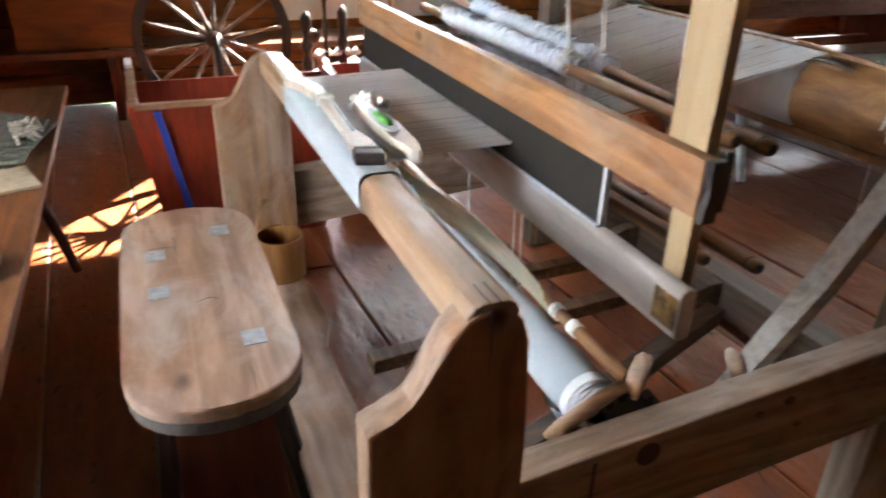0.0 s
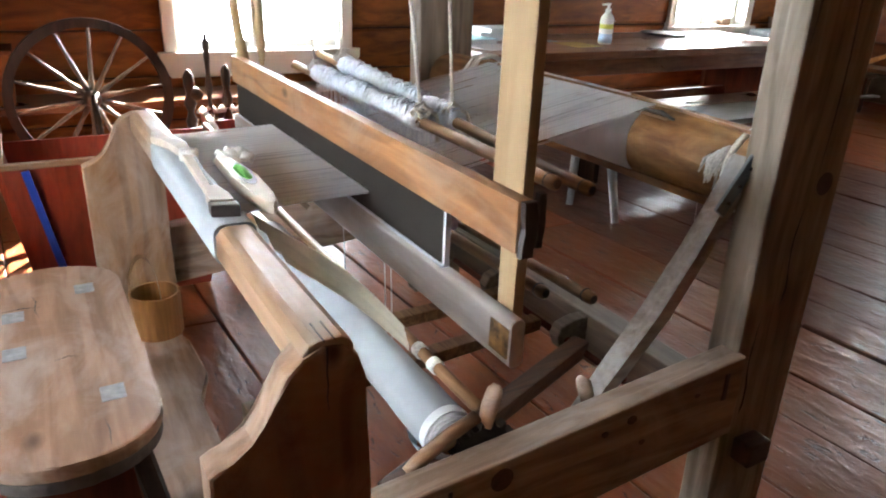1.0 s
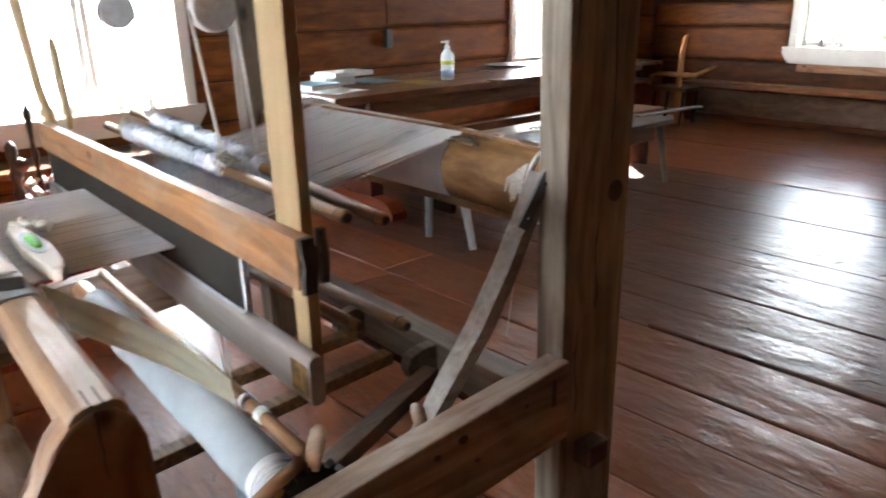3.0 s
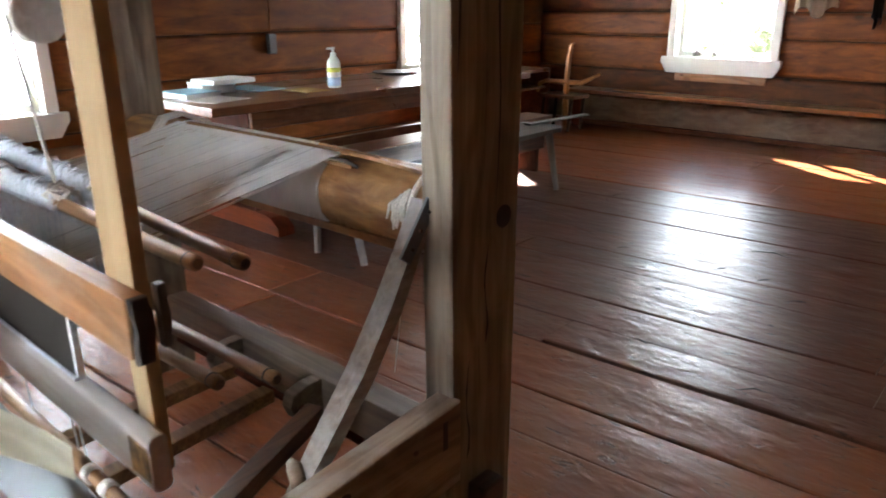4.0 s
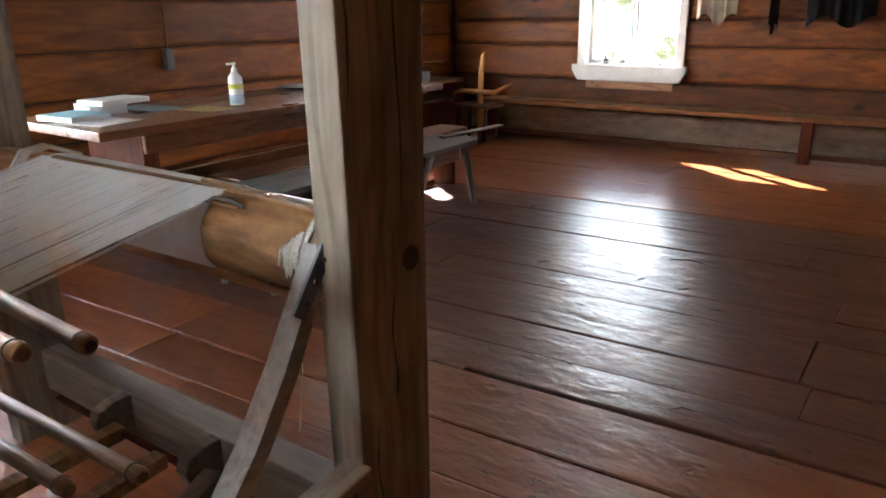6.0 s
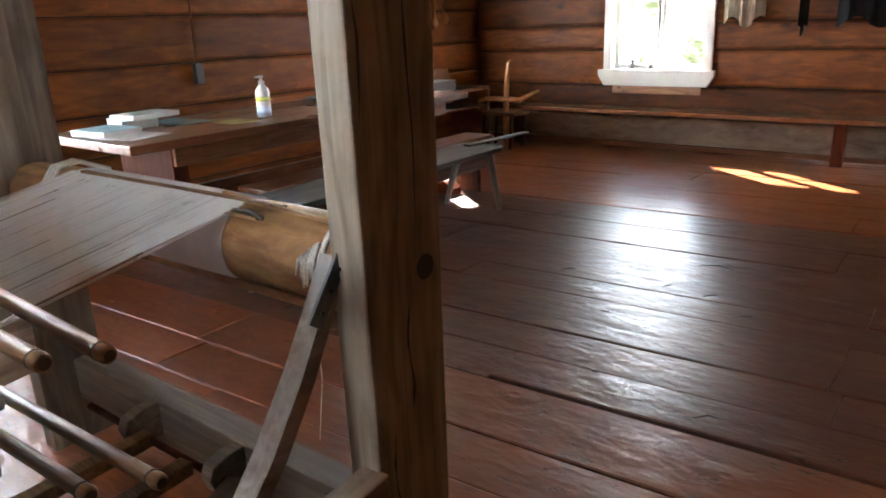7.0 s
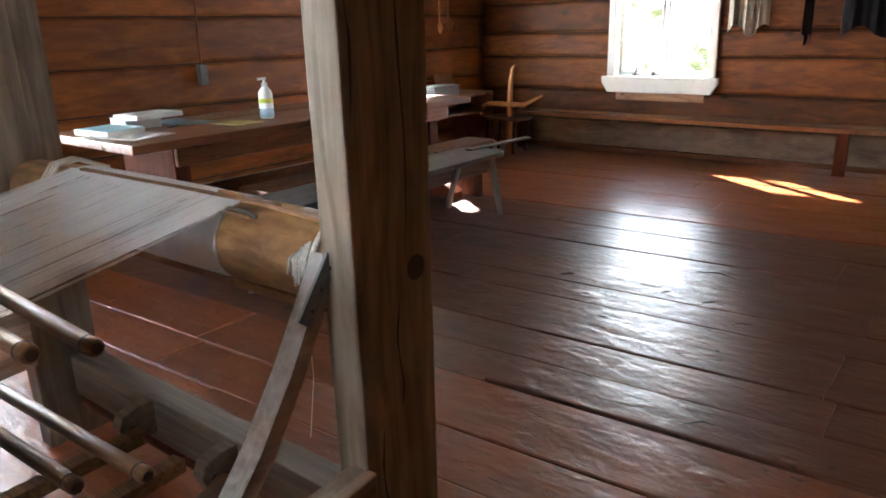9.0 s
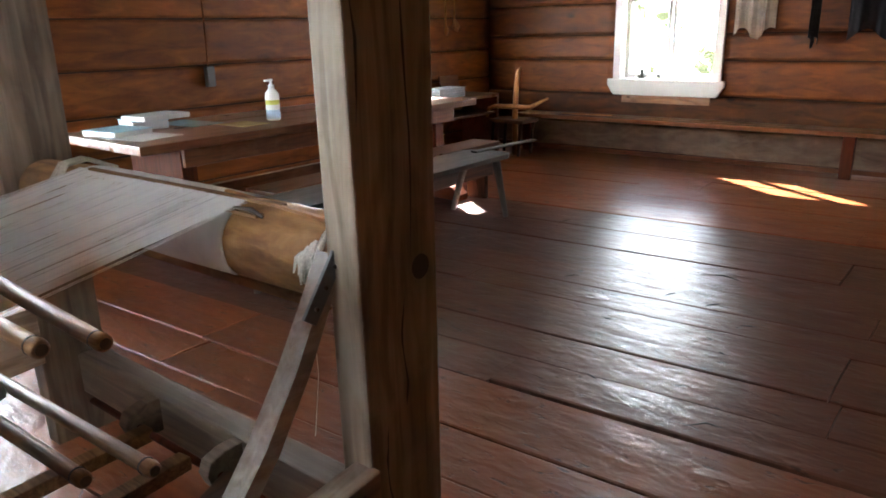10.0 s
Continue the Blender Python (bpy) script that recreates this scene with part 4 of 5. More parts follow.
for pts in (((0.672, 2.4), (0.68, 2.36), (0.676, 2.31), (0.684, 2.27)), ((0.6, 2.33), (0.65, 2.335), (0.69, 2.325)), ((0.77, 1.8), (0.775, 1.76), (0.772, 1.71)), ((0.7, 2.05), (0.73, 2.06), (0.75, 2.05))):
    part("crack", tube([(*p, 0.5298) for p in pts], [0.0003] + [0.0014] * (len(pts) - 2) + [0.0003], 6), BLACKW, wb)
part("stretcher_board", prism([(0.615, 0.0), (0.84, 0.0), (0.8, 0.477), (0.63, 0.477)], 1, 1.80, 1.825, 0.003), RED_Z, wb, "red-brown upright board")
bx = thing("bentwood_box", "small round bentwood box with a tall bow handle", "box", (0.985, 2.72, 0.2))
part("wall", join(ring((0.985, 2.72, 0.27), 2, 0.075, 0.007, 0.138, 28)), BIRCH_Z, bx, smooth=False)
part("base", tube([(0.985, 2.72, 0.202), (0.985, 2.72, 0.212)], 0.069, 24), BIRCH_Z, bx)
part("handle", sheet(lambda u, v: (0.955 + 0.046 * math.cos(math.pi * u), 2.69 + 0.03 * v, 0.215 + 0.25 * math.sin(math.pi * u) ** 0.6), 20, 1, 0.006), BIRCH_Z, bx, smooth=True)
part("contents", tube([(0.985, 2.70, 0.225), (1.0, 2.74, 0.24)], [0.03, 0.02], 10), BLACKW, bx, "dark bits of thread", smooth=True)

# ---- red trough, spinning wheel, wall bench and side table ----
def hopper(rim, foot, z0, z1, t, material, rim_material, parent):
    """Four flared boards: rim and foot are (x0, x1, y0, y1)."""
    def quad(a, b, c, d, th):
        bm = bmesh.new()
        vs = [bm.verts.new(p) for p in (a, b, c, d)]
        f = bm.faces.new(vs)
        bm.normal_update()
        bmesh.ops.solidify(bm, geom=[f], thickness=th)
        return bm
    (rx0, rx1, ry0, ry1), (fx0, fx1, fy0, fy1) = rim, foot
    part("front_board", quad((fx0, fy0, z0), (fx1, fy0, z0), (rx1, ry0, z1), (rx0, ry0, z1), t), material, parent)
    part("back_board", quad((fx0, fy1, z0), (fx1, fy1, z0), (rx1, ry1, z1), (rx0, ry1, z1), t), material, parent)
    part("side_board", quad((fx0, fy0, z0), (fx0, fy1, z0), (rx0, ry1, z1 + 0.05), (rx0, ry0, z1), t), material, parent)
    part("side_board", quad((fx1, fy0, z0), (fx1, fy1, z0), (rx1, ry1, z1 + 0.02), (rx1, ry0, z1), t), material, parent)
    part("bottom_board", box(fx0 + 0.01, fx1 - 0.01, fy0 + 0.01, fy1 - 0.01, z0, z0 + 0.02, 0), material, parent)
    part("rim", beam_between((rx0, ry0, z1), (rx1, ry0, z1), t + 0.012, 0.022), rim_material, parent, "worn bare rim")
    part("rim", beam_between((rx0, ry0, z1 + 0.002), (rx0, ry1, z1 + 0.055), t + 0.012, 0.022), rim_material, parent, "worn bare rim")


tr = thing("red_trough", "tall flared red-painted wooden trough with blue bands", "trough", (0.9, 3.6, 0))
hopper((0.615, 1.4, 3.36, 3.74), (0.7, 1.3, 3.46, 3.66), 0.0, 0.6, 0.02, REDPAINT, PINE_X, tr)
part("blue_band", beam_between((0.785, 3.446, 0.005), (0.69, 3.345, 0.585), 0.026, 0.006, 0.001, (0, 1, 0)), BLUE, tr, "faded blue stripe")
part("ear", prism([(3.7, 0.62), (3.76, 0.62), (3.77, 0.675), (3.75, 0.695), (3.715, 0.675)], 0, 0.6, 0.628, 0.004), GREY_Y, tr, "raised worn corner")

sw = thing("spinning_wheel", "dark-stained spinning wheel with turned spokes", "spinning wheel", (1.25, 4.45, 0))
HC = Vector((1.012, 4.45, 0.62))
wheel = part("wheel_rim", ring(HC, 1, 0.377, 0.044, 0.036, 56), DARK_Z, sw, "dark bent rim")
part("hub", tube([HC + Vector((0, -0.07, 0)), HC + Vector((0, -0.045, 0)), HC + Vector((0, 0, 0)), HC + Vector((0, 0.045, 0)), HC + Vector((0, 0.07, 0))], [0.018, 0.035, 0.045, 0.035, 0.018], 16), DARK_Y, wheel, "turned hub", smooth=True)
for i in range(14):
    a = 2 * math.pi * (i + 0.35) / 14
    d = Vector((math.cos(a), 0, math.sin(a)))
    part("spoke", tube([HC + d * r for r in (0.035, 0.07, 0.12, 0.17, 0.24, 0.3, 0.342)], [0.009, 0.013, 0.009, 0.011, 0.007, 0.008, 0.006], 8), SPOKE, wheel, smooth=True)
part("table", beam_between((0.88, 4.45, 0.24), (1.75, 4.45, 0.47), 0.15, 0.04), DARK_X, sw, "sloping stock")
for y in (4.38, 4.52):
    part("wheel_post", tube([(1.03, y, 0.27), (1.02, y, 0.45), (1.012, y, 0.65)], [0.014, 0.019, 0.013], 10), DARK_Z, sw, smooth=True)
for x, y, fx, fy in ((0.95, 4.42, 0.8, 4.25), (0.95, 4.48, 0.82, 4.68), (1.65, 4.45, 1.85, 4.45)):
    part("leg", tube([(x, y, 0.27 if x < 1.2 else 0.42), (0.5 * (x + fx), 0.5 * (y + fy), 0.17), (fx, fy, 0)], [0.016, 0.022, 0.014], 10), DARK_Z, sw, smooth=True)
for x, h, r in ((1.47, 0.74, 0.022), (1.57, 0.92, 0.013), (1.66, 0.76, 0.02)):
    zs = [0.43 + (h - 0.43) * k for k in (0, 0.15, 0.3, 0.45, 0.6, 0.75, 0.9, 1)]
    part("maiden", tube([(x, 4.45, z) for z in zs], [r, r * 1.4, r * 0.7, r * 1.5, r * 0.8, r * 1.2, r * 1.3, r * 0.4], 10), DARK_Z, sw, "turned dark upright", smooth=True)
part("flyer", tube([(1.5, 4.4, 0.62), (1.5, 4.5, 0.62)], 0.03, 12), DARK_Y, sw, smooth=True)
part("wool_tuft", join(*[tube([(1.5 + 0.05 * i, 4.44, 0.52 + 0.02 * (i % 2)), (1.53 + 0.05 * i, 4.46, 0.53), (1.55 + 0.05 * i, 4.44, 0.52)], [0.008, 0.022, 0.008], 8) for i in range(5)]), ROPE, sw, "white wool ends", smooth=True)

rbx = thing("red_box", "small red-painted wooden box beside the wheel", "box", (1.75, 4.2, 0))
hopper((1.5, 1.95, 3.98, 4.3), (1.55, 1.9, 4.02, 4.26), 0.0, 0.5, 0.018, REDPAINT, GREY_X, rbx)

nb = thing("wall_bench", "long red-brown wall bench under the log wall", "bench", (0.8, 5.5, 0), "wall benches")
part("seat", box(X0 + 0.02, 3.0, 5.28, 5.72, 0.39, 0.43, 0.006), TABLE_X, nb)
for x in (-0.9, 0.5, 1.9, 2.9):
    part("leg", box(x - 0.025, x + 0.025, 5.34, 5.66, 0, 0.389, 0.004), RED_Z, nb)
ch = thing("wooden_chest", "plain orange-brown wooden box on the wall bench", "chest", (0.35, 5.5, 0.43))
part("body", box(0.02, 0.68, 5.36, 5.66, 0.43, 0.72, 0.008), LOG_X, ch)
part("lid", box(0.0, 0.7, 5.34, 5.68, 0.721, 0.745, 0.006), LOG_X, ch)
ch2 = thing("wooden_basket", "old woven splint basket, brown, on the wall bench", "basket", (-0.45, 5.45, 0.43))
part("wall", join(ring((-0.45, 5.46, 0.56), 2, 0.24, 0.012, 0.26, 24)), LOG_Y, ch2)
part("base", tube([(-0.45, 5.46, 0.432), (-0.45, 5.46, 0.442)], 0.23, 24), LOG_Y, ch2)

TZ = 0.50
stb = thing("side_table", "long low brown table with splayed red legs", "table", (0.0, 2.6, 0))
part("tabletop", box(-0.5, 0.345, 1.0, 4.2, TZ - 0.035, TZ, 0.006), TABLE_Y, stb)
part("apron", box(0.2, 0.23, 1.2, 4.0, TZ - 0.1, TZ - 0.036, 0.003), DARK_Y, stb)
for x, y in ((0.24, 3.3), (-0.4, 3.3), (0.24, 1.3), (-0.4, 1.3)):
    part("leg", tube([(x, y, TZ - 0.04), (x + (0.09 if x > 0 else -0.08), y + (0.07 if y > 2 else -0.1), 0)], [0.022, 0.018], 8), RED_Z, stb)
clp = thing("cloth_pile", "folded grey-green cloths piled on the low table", "cloth", (0.05, 3.36, TZ))
CLM = plain("grey_green_cloth", (0.13, 0.13, 0.1), 0.9, 0, 0.5, 40, 0.5)
for i in range(5):
    part("folded_cloth", obox((0.05 + 0.01 * (i % 2), 3.38 - 0.01 * i, TZ + 0.008 + 0.012 * i), (0.5 - 0.02 * i, 0.5 - 0.03 * i, 0.0115), Matrix.Rotation(0.12 * i - 0.2, 3, "Z"), 0.003), CLM, clp)
yr = bmesh.new()
for i in range(24):
    c = Vector((0.27 + rl.uniform(-0.03, 0.03), 3.3 + rl.uniform(-0.08, 0.08), TZ + 0.07))
    tube([c, c + Vector((rl.uniform(-0.03, 0.04), rl.uniform(-0.03, 0.03), rl.uniform(0, 0.025))), c + Vector((rl.uniform(0, 0.05), rl.uniform(-0.05, 0.05), -0.02))], [0.006, 0.008, 0.003], 6, bm=yr)
solo("yarn_fringe", yr, CREAMC, "cream yarn fringe lying on the cloths", "yarn", smooth=True)
solo("folded_paper", obox((0.2, 2.98, TZ + 0.006), (0.24, 0.2, 0.012), Matrix.Rotation(0.3, 3, "Z"), 0.003), plain("old_paper", (0.42, 0.33, 0.22), 0.8, 0, 0.3, 20), "old brown folded paper on the side table", "paper")
wd = thing("wooden_dish", "flat brown wooden dish on the side table", "dish", (0.215, 2.4, TZ))
part("bowl", tube([(0.215, 2.4, TZ + 0.001), (0.215, 2.4, TZ + 0.015), (0.215, 2.4, TZ + 0.035)], [0.06, 0.085, 0.09], 24), SEAT_Y, wd, smooth=False)
wd2 = thing("wooden_dish", "flat brown wooden dish on the side table", "dish", (0.255, 1.93, TZ))
part("bowl", tube([(0.255, 1.93, TZ + 0.001), (0.255, 1.93, TZ + 0.015), (0.255, 1.93, TZ + 0.03)], [0.05, 0.07, 0.075], 24), SEAT_Y, wd2, smooth=False)

# ---- long table, bench, grey bench ----
LT = 0.80
lt = thing("long_table", "long red-brown plank table with a worn glossy top", "table", (4.6, 4.7, 0))
for i, (y0, y1) in enumerate(((4.17, 4.5), (4.503, 4.83), (4.833, 5.16))):
    part("top_plank", box(3.14 + 0.008 * i, 6.2, y0, y1, LT - 0.05, LT - 0.002 * (i % 2), 0.005), TABLE_X, lt)
part("apron", box(3.45, 6.0, 4.26, 4.29, LT - 0.17, LT - 0.052, 0.006), TABLE_X, lt)
for x in (3.5, 5.85):
    part("trestle", box(x - 0.05, x + 0.05, 4.3, 4.86, 0.06, LT - 0.051, 0.006), RED_Z, lt, "red-brown plank trestle")
    part("foot", prism([(4.06, 0.0), (4.06, 0.05), (4.14, 0.11), (4.2, 0.12), (5.1, 0.12), (5.16, 0.11), (5.24, 0.05), (5.24, 0.0)], 0, x - 0.06, x + 0.06, 0.005), FOOT, lt, "orange-red shaped trestle foot")
part("stretcher", box(3.56, 5.79, 4.62, 4.67, 0.3, 0.42, 0.005), TABLE_X, lt)
bk = thing("long_bench", "dark brown box bench along the table", "bench", (4.7, 4.0, 0))
part("seat", box(3.75, 6.1, 3.86, 4.13, 0.44, 0.475, 0.006), TABLE_X, bk)
part("front_board", box(3.8, 6.05, 3.9, 3.925, 0.2, 0.439, 0.004), DARK_X, bk)
for x in (3.85, 6.0):
    part("end_board", box(x - 0.02, x + 0.02, 3.93, 4.12, 0, 0.439, 0.004), DARK_Z, bk)
gb = thing("grey_bench", "long low bench in worn blue-grey paint", "bench", (4.6, 3.6, 0))
part("seat", prism([(3.3, 3.40), (5.55, 3.42), (5.62, 3.46), (5.64, 3.62), (5.6, 3.78), (5.5, 3.82), (3.3, 3.8)], 2, 0.45, 0.485, 0.006), GREYBENCH_X, gb)
for x, y, fx, fy in ((3.48, 3.46, 3.45, 3.3), (3.48, 3.72, 3.42, 3.66), (5.5, 3.5, 5.58, 3.46), (5.47, 3.74, 5.55, 3.94)):
    part("leg", tube([(x, y, 0.455), (fx, fy, 0.0)], [0.03, 0.02], 8), GREYLEG_Z, gb)
# plank on the floor end
solo("loose_board", beam_between((5.45, 3.66, 0.493), (6.2, 3.6, 0.493), 0.06, 0.014), GREYBENCH_X, "narrow grey board laid across bench and stool", "board")

# things on the table
bo = thing("soap_bottle", "white plastic pump bottle with a yellow-green and blue label", "bottle", (4.32, 4.52, LT))
C = Vector((4.32, 4.52, LT))
part("body", tube([C + Vector((0, 0, z)) for z in (0.0, 0.004, 0.01, 0.16, 0.18, 0.2, 0.212)], [0.04, 0.045, 0.047, 0.047, 0.043, 0.028, 0.018], 24), PLASTIC, bo, smooth=True)
part("label", tube([C + Vector((0, 0, z)) for z in (0.105, 0.135)], 0.0478, 24), LABELG, bo, "yellow-green label band", smooth=True)
part("label", tube([C + Vector((0, 0, z)) for z in (0.012, 0.07)], 0.0478, 24), LABELB, bo, "pale blue label band", smooth=True)
part("pump", tube([C + Vector((0, 0, z)) for z in (0.21, 0.235, 0.236, 0.262)], [0.02, 0.02, 0.01, 0.01], 16), PLASTIC, bo)
part("spout", beam_between(C + Vector((0.015, 0, 0.266)), C + Vector((-0.045, 0.01, 0.262)), 0.02, 0.014, 0.004), PLASTIC, bo)


def paper_stack(name, c, sx, sy, h, turn, material, label, cover=None):
    o = thing(name, label, "papers" if "paper" in name else "book", c)
    part("page_block", obox(Vector(c) + Vector((0, 0, h / 2 + 0.001)), (sx, sy, h), Matrix.Rotation(turn, 3, "Z"), 0.003), material, o)
    if cover:
        part("cover", obox(Vector(c) + Vector((0, 0, h + 0.003)), (sx + 0.006, sy + 0.006, 0.003), Matrix.Rotation(turn, 3, "Z"), 0.001), cover, o)
    return o


paper_stack("loose_papers", (3.37, 4.55, LT), 0.3, 0.36, 0.004, 0.2, PAPER, "white sheets lying on the table")
paper_stack("brochure_stack", (3.35, 4.78, LT + 0.001), 0.26, 0.3, 0.03, 0.15, PAPER, "pale blue brochures stacked on the table", PAPERB)
paper_stack("brochure_stack", (3.62, 4.96, LT), 0.22, 0.3, 0.05, -0.2, PAPER, "blue-edged brochures stacked on the table", PAPERB)
paper_stack("open_book", (3.68, 4.9, LT + 0.055), 0.34, 0.24, 0.03, 0.1, PAPER, "thick cream book lying on the brochures")
paper_stack("loose_papers", (3.9, 4.88, LT), 0.24, 0.4, 0.004, 0.1, PAPERB, "pale blue sheets lying on the table")
paper_stack("loose_papers", (4.06, 4.5, LT), 0.22, 0.26, 0.004, 0.05, plain("yellowed", (0.5, 0.45, 0.2), 0.6), "yellowed sheet lying on the table")
pt = thing("dark_plate", "flat dark round plate near the window", "plate", (5.35, 4.95, LT))
part("dish", tube([(5.35, 4.95, LT + 0.001), (5.35, 4.95, LT + 0.01), (5.35, 4.95, LT + 0.02)], [0.12, 0.19, 0.2], 28), DARK_Y, pt)

tsl = bmesh.new()
for i in range(5):
    tube([(2.06 + 0.008 * i, 2.72 + 0.006 * i, 0.86), (2.062 + 0.009 * i, 2.72 + 0.006 * i, 0.8), (2.06 + 0.011 * i, 2.72 + 0.005 * i, 0.745 + 0.008 * i)], 0.004, 6, bm=tsl)
part("cord_tassel", tsl, ROPE, loom, "short white cord ends", smooth=True)

# ---- far corner: shelf, crook chair, wall bench, clothes ----
shf = thing("corner_cupboard", "low brown wooden shelf with a worn top in the corner", "shelf", (7.4, 5.4, 0))
part("top", box(6.75, 8.1, 5.22, 5.72, 0.63, 0.665, 0.005), TABLE_X, shf)
part("shelf", box(6.8, 8.05, 5.24, 5.7, 0.44, 0.465, 0.005), TABLE_X, shf)
part("end_board", box(8.06, 8.1, 5.22, 5.72, 0.0, 0.628, 0.005), TABLE_X, shf)
part("end_board", box(6.76, 6.8, 5.24, 5.72, 0.0, 0.628, 0.005), TABLE_X, shf)
plain_grey_pages = plain("grey_pages", (0.28, 0.29, 0.3), 0.7)
for i in range(4):
    bkx = thing("grey_book", "thin grey book in a stack", "book", (7.35, 5.42, 0.666 + 0.026 * i), "stacked books")
    part("pages", box(7.13, 7.57, 5.31, 5.53, 0.668 + 0.026 * i, 0.687 + 0.026 * i, 0.002), plain_grey_pages, bkx)
    part("cover", box(7.12 + 0.01 * (i % 2), 7.58, 5.30, 5.54, 0.688 + 0.026 * i, 0.692 + 0.026 * i, 0.001), IRON, bkx)
for i, x in enumerate((7.2, 7.33)):
    solo("pale_roll", tube([(x, 5.3, 0.5), (x, 5.52, 0.5)], 0.033, 14), CREAMC, "small cream cloth roll on the shelf", "cloth roll", "cloth rolls", smooth=True)
pic = solo("leaning_board", obox((7.75, 5.66, 0.77), (0.34, 0.018, 0.2), Matrix.Rotation(-0.2, 3, "X"), 0.003), TABLE_X, "small brown wooden board leaning on the wall", "board")
cc = thing("crook_chair", "rustic chair frame of bent natural branches", "chair", (8.0, 4.95, 0))
part("back_branch", tube([(8.0, 4.93, 0.0), (8.0, 4.94, 0.4), (8.01, 4.93, 0.75), (8.0, 4.9, 0.92), (7.99, 4.86, 0.95)], [0.035, 0.032, 0.028, 0.022, 0.012], 10), BIRCH_Z, cc, smooth=True)
part("arm_branch", tube([(8.0, 5.32, 0.4), (8.0, 5.29, 0.5), (8.0, 5.2, 0.53), (8.0, 4.95, 0.53), (8.0, 4.75, 0.53), (8.0, 4.52, 0.64)], [0.016, 0.02, 0.024, 0.03, 0.026, 0.014], 10), BIRCH_Z, cc, smooth=True)
part("seat_plank", box(7.86, 8.2, 4.75, 5.2, 0.36, 0.4, 0.006), DARK_X, cc)
for x, y in ((7.9, 4.8), (8.16, 4.8), (7.9, 5.16), (8.16, 5.16)):
    part("leg", tube([(x, y, 0.37), (x, y + 0.03, 0)], 0.018, 8), DARK_Z, cc)
eb = thing("wall_bench", "long dark orange wall bench below the window", "bench", (8.45, 2.5, 0), "wall benches")
part("seat", box(8.33, 8.64, Y0 + 0.05, 5.15, 0.385, 0.425, 0.006), BENCH_Y, eb)
for y in (5.0, 1.67, -1.2):
    part("leg", prism([(8.34, 0.0), (8.40, 0.0), (8.43, 0.384), (8.34, 0.384)], 1, y - 0.05, y + 0.05, 0.004), RED_Z, eb)
solo("thin_stick", beam_between((8.45, 4.6, 0.435), (8.5, 4.0, 0.435), 0.03, 0.016), BIRCH_Z, "thin bare stick lying on the wall bench", "stick")
bb = solo("baseboard", box(8.6, 8.655, Y0 + 0.03, 5.7, 0.002, 0.05, 0.004), TABLE_Y, "low red-brown skirting strip", "baseboard", kind="structure")


def hanging(name, y0, y1, z0, z1, material, label, seed):
    rnd = random.Random(seed)
    ph = rnd.uniform(0, 6)
    o = thing(name, label, "clothing", (8.6, (y0 + y1) / 2, z1))
    part("cloth", sheet(lambda u, v: (8.6 + (0.035 * math.sin(19 * u + ph) + 0.015 * math.sin(41 * u + 2 * ph)) * (1 - 0.5 * v), y0 + (y1 - y0) * u, z0 + (z1 - z0) * v + (1 - v) * 0.05 * math.sin(9 * u + ph)), 60, 8, 0.006), material, o, smooth=True)
    part("peg", tube([(8.66, (y0 + y1) / 2, z1 - 0.005), (8.58, (y0 + y1) / 2, z1 + 0.01)], 0.012, 8), DARK_X, o)


hanging("hanging_shirt", 2.46, 2.83, 1.27, 1.9, CREAMC, "cream and grey shirt hanging on a wall peg", 1)
hanging("hanging_strap", 2.08, 2.16, 1.18, 1.75, BLACKC, "narrow dark strap hanging on a wall peg", 2)
hanging("hanging_coat", 1.3, 1.85, 1.24, 1.9, BLACKC, "black coat hanging on a wall peg", 3)
for y, r, h in ((3.8, 0.035, 0.1), (3.62, 0.03, 0.05), (3.2, 0.03, 0.02)):
    o = thing("sill_figure", "small dark stone ornament on the window sill", "ornament", (8.75, y, 0.815), "sill ornaments")
    part("body", tube([(8.75, y, 0.816), (8.75, y, 0.816 + 0.4 * h), (8.75, y, 0.816 + 0.6 * h), (8.75, y, 0.816 + h)], [r, r * 1.2, r * 0.6, r * 0.8], 10), GREYW, o, smooth=True)
wbx = thing("wooden_block", "small bare wooden block on the window sill", "block", (7.05, 5.8, 0.784))
part("body", box(6.99, 7.11, 5.765, 5.835, 0.7835, 0.845, 0.005), PINE_X, wbx)
part("lid", box(6.985, 7.115, 5.76, 5.84, 0.846, 0.855, 0.003), PINE_X, wbx)
solo("repair_board", box(8.655, 8.668, 3.02, 3.98, 0.565, 0.645, 0.003), PINE_Y, "pale patched board below the window sill", "board", kind="structure")
sb = thing("switch_box", "small grey electric box on the log wall with a cable", "switch", (4.66, 5.7, 1.05))
part("body", box(4.625, 4.695, 5.68, 5.735, 0.965, 1.125, 0.008), SWITCH, sb)
part("cable", tube([(4.66, 5.715, 1.12), (4.67, 5.72, 1.5), (4.68, 5.72, TOP)], 0.007, 6), LOG_X, sb)
ht = thing("hanging_utensils", "wooden utensils hanging on the log wall", "utensils", (7.85, 5.65, 1.45))
part("spoon", tube([(7.75, 5.70, 1.75), (7.75, 5.70, 1.42), (7.75, 5.69, 1.36), (7.75, 5.69, 1.3)], [0.01, 0.012, 0.04, 0.012], 10, 0.5), BIRCH_Z, ht, smooth=True)
part("ladle", tube([(7.9, 5.69, 1.75), (7.9, 5.69, 1.48), (7.9, 5.67, 1.4), (7.9, 5.67, 1.34)], [0.01, 0.012, 0.055, 0.02], 12, 0.6), BIRCH_Z, ht, smooth=True)

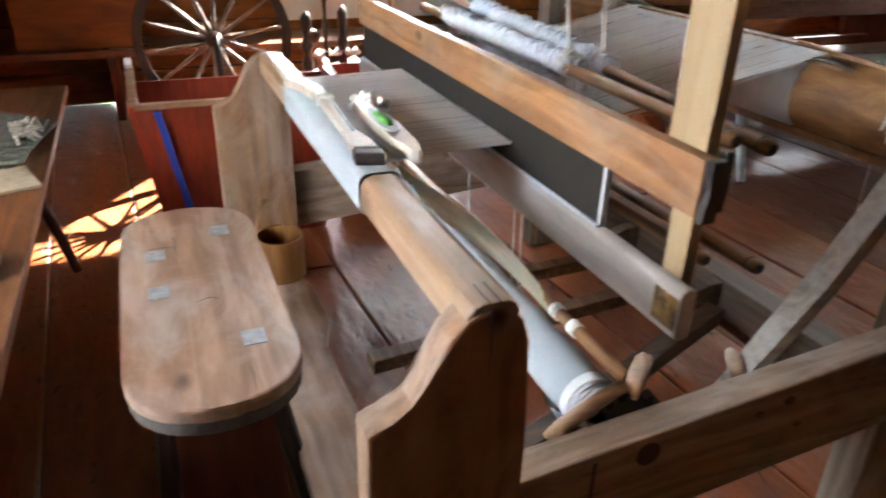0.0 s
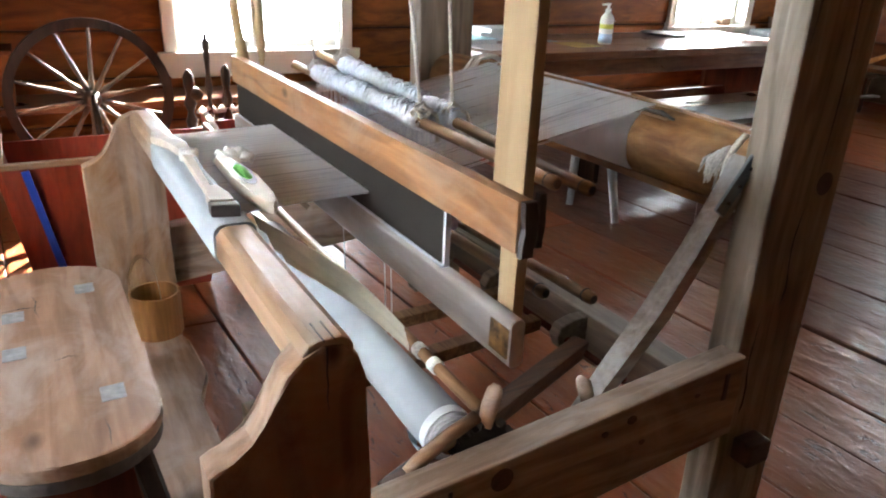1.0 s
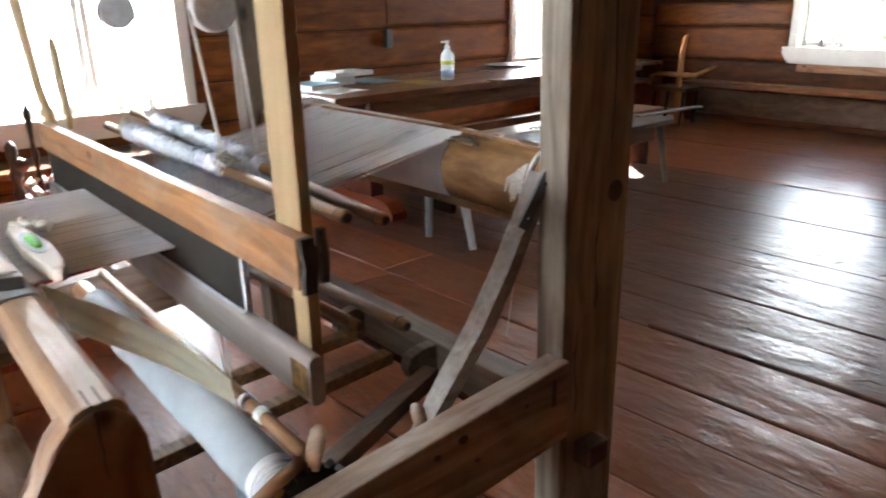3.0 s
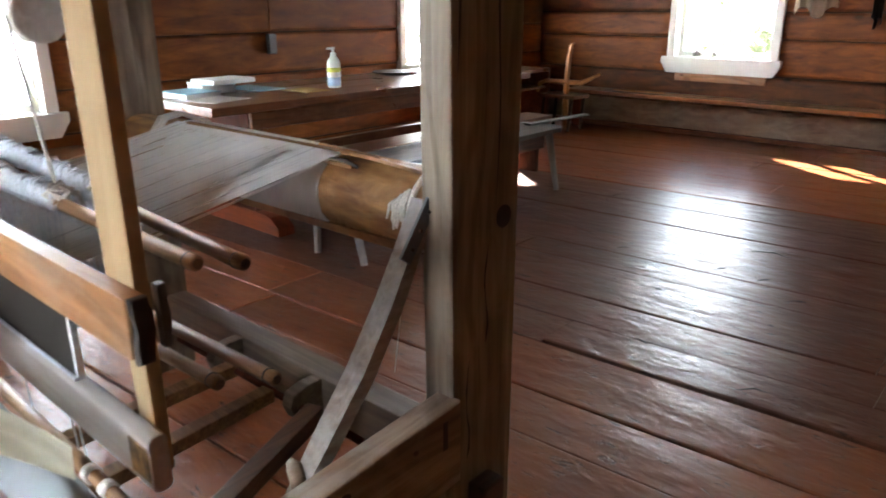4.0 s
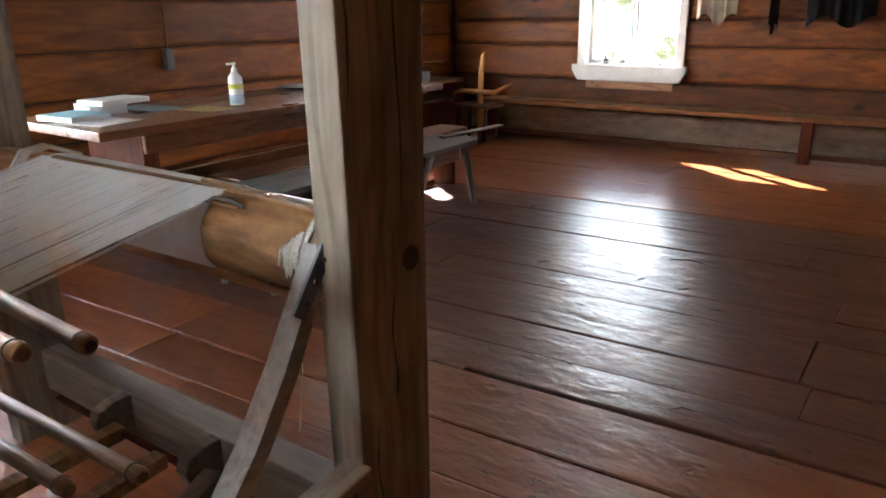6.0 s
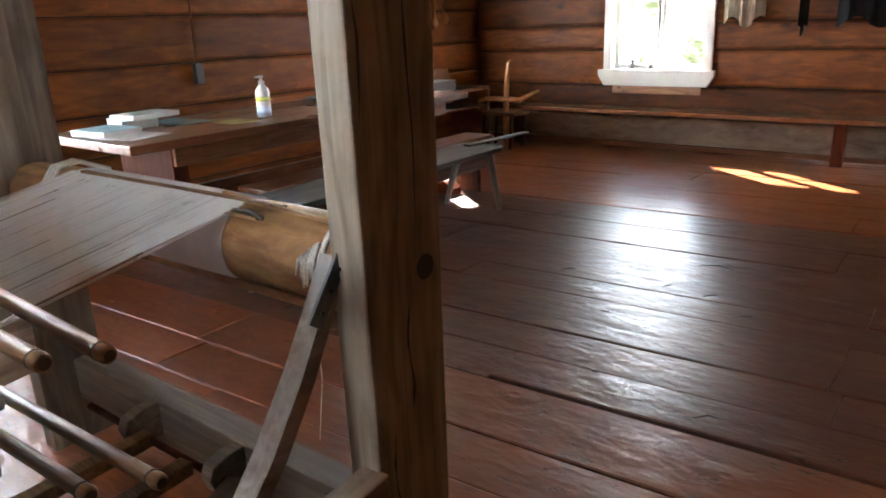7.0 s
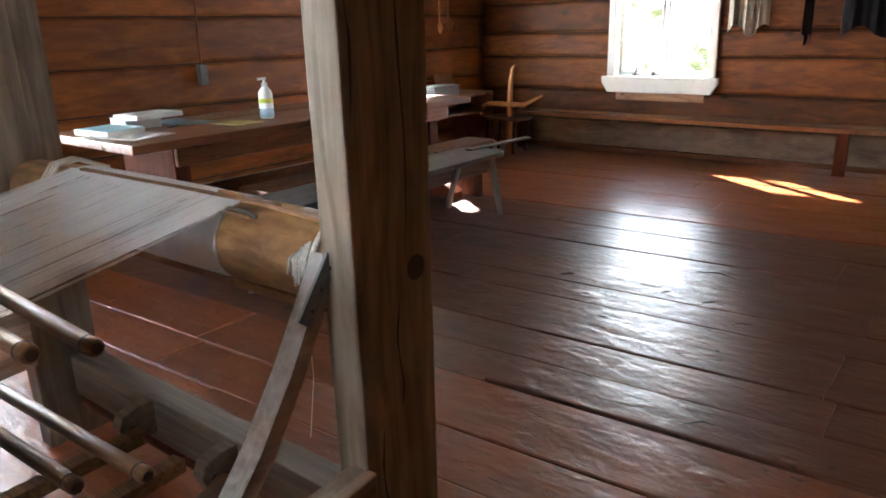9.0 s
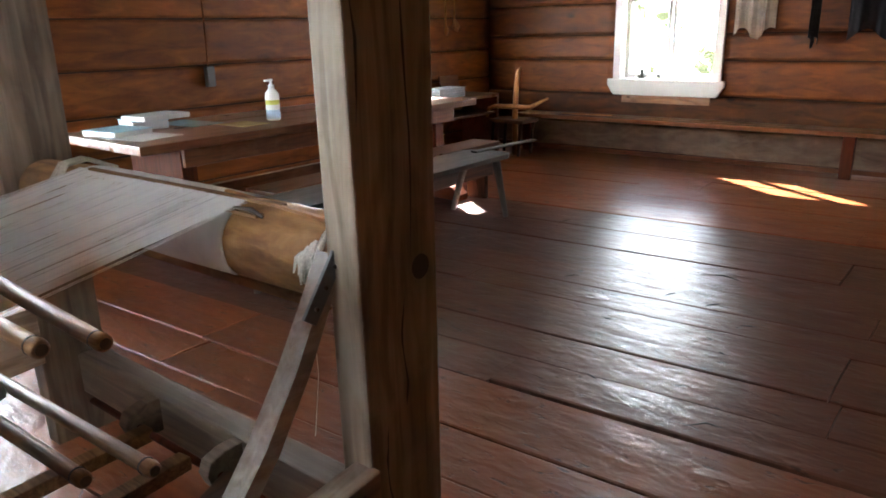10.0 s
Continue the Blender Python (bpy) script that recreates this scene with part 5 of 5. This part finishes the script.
# ---- floor planks, last ----
fl = solo("floor", box(X0 - 0.1, X1 + 0.1, Y0 - 0.1, Y1 + 0.1, -0.08, -0.03, 0), GAP, "worn floor of broad planks painted glossy red brown", "floor", kind="structure")
rf = random.Random(21)
LEAN = -0.05  # the boards run slightly askew
# left seam of each board at y = 2, and where its butt joints lie
BOARDS = [(-1.75, ()), (-1.4, (2.2,)), (-1.02, (0.4, 4.1)), (-0.7, (1.9,)), (-0.35, (3.0,)), (-0.02, (0.2, 3.9)), (0.3, (2.6,)), (0.64, (1.0, 4.3)), (0.98, (3.1,)),
          (1.3, (0.3, 3.9)), (1.66, (2.5,)), (2.02, (0.9, 4.4)), (2.36, (2.9,)), (2.69, (3.33,)), (2.965, (-0.4, 3.41)), (3.325, (2.065,)), (3.6, (0.88, 4.4)), (3.88, (0.93, 3.3)),
          (4.33, (0.6, 2.9)), (4.58, (0.9, 4.2)), (4.88, (-0.5, 3.4)), (5.3, (1.15,)), (5.72, (0.8, 3.6)), (6.17, (1.21, 4.5)), (6.55, (2.2,)), (6.9, (0.3, 3.1)), (7.3, (2.6,)), (7.68, (1.0, 4.0)), (8.05, (2.3,)), (8.4, (0.6, 3.6)), (8.75, (2.0,))]
for k, ((xs, joints), (xe, _)) in enumerate(zip(BOARDS, BOARDS[1:] + [(9.15, ())])):
    xl, xb = xs + rf.uniform(0.001, 0.004), xe - rf.uniform(0.001, 0.004)
    cuts = [Y0 - 0.05, *joints, Y1 + 0.05]
    for y0, y1 in zip(cuts, cuts[1:]):
        xa = xl + (0.02 if xs == 3.325 and y1 < 2.1 else 0.0)  # one gaping joint
        dz, tip, cup = rf.uniform(-0.006, -0.001), rf.uniform(-0.0025, 0.0025), rf.uniform(0.0005, 0.003)
        bmf = bmesh.new()
        prof = [(xa, -0.032), (xb, -0.032), (xb, dz + tip - cup - 0.004), (xb - 0.007, dz + tip - cup), (0.5 * (xa + xb), dz), (xa + 0.007, dz - tip - cup), (xa, dz - tip - cup - 0.004)]
        rows = []
        steps = max(2, int((y1 - y0) / 0.3))
        for i in range(steps + 1):
            y = y0 + 0.002 + (y1 - y0 - 0.004) * i / steps
            wave = 0.002 * noise.noise((k * 3.7, y * 0.9, 1.0))
            edge = 0.0022 * noise.noise((k * 5.1, y * 1.7, 4.0))
            rows.append([bmf.verts.new((x + LEAN * (y - 2) + edge, y, z if z < -0.03 else z + wave)) for x, z in prof])
        for r0, r1 in zip(rows, rows[1:]):
            for j in range(7):
                bmf.faces.new((r0[j], r0[(j + 1) % 7], r1[(j + 1) % 7], r1[j]))
        bmf.faces.new(rows[0])
        bmf.faces.new(rows[-1])
        part("plank", bmf, FLOOR_DARK if 3.3 < xs < 5.9 else FLOOR_MID if 2.3 < xs < 3.3 and y1 < 3.5 else FLOOR, fl)

# gouges and split knots in the boards
GOUGES = (((3.428, 1.314), (3.511, 1.239), (3.509, 1.14)), ((4.201, 1.995), (4.195, 1.953), (4.199, 1.911)), ((5.094, 1.813), (5.146, 1.704), (5.106, 1.593)), ((4.633, 2.429), (4.677, 2.399), (4.687, 2.368)),
          ((4.668, 1.849), (4.7, 1.83), (4.721, 1.818)), ((4.637, 1.625), (4.67, 1.6), (4.7, 1.575)), ((4.476, 1.411), (4.49, 1.37), (4.501, 1.341)), ((2.906, 4.218), (2.925, 4.215), (2.944, 4.21)),
          ((4.124, 1.4), (4.12, 1.38), (4.111, 1.36)), ((5.677, 3.055), (5.73, 3.035), (5.78, 3.018)), ((3.614, 1.76), (3.6, 1.73), (3.587, 1.695)))
for a, b, c in GOUGES:
    part("gouge", tube([(*a, -0.0035), (*b, -0.002), (*c, -0.0035)], [0.0012, 0.0055, 0.0012], 8, 0.5), BLACKW, fl)
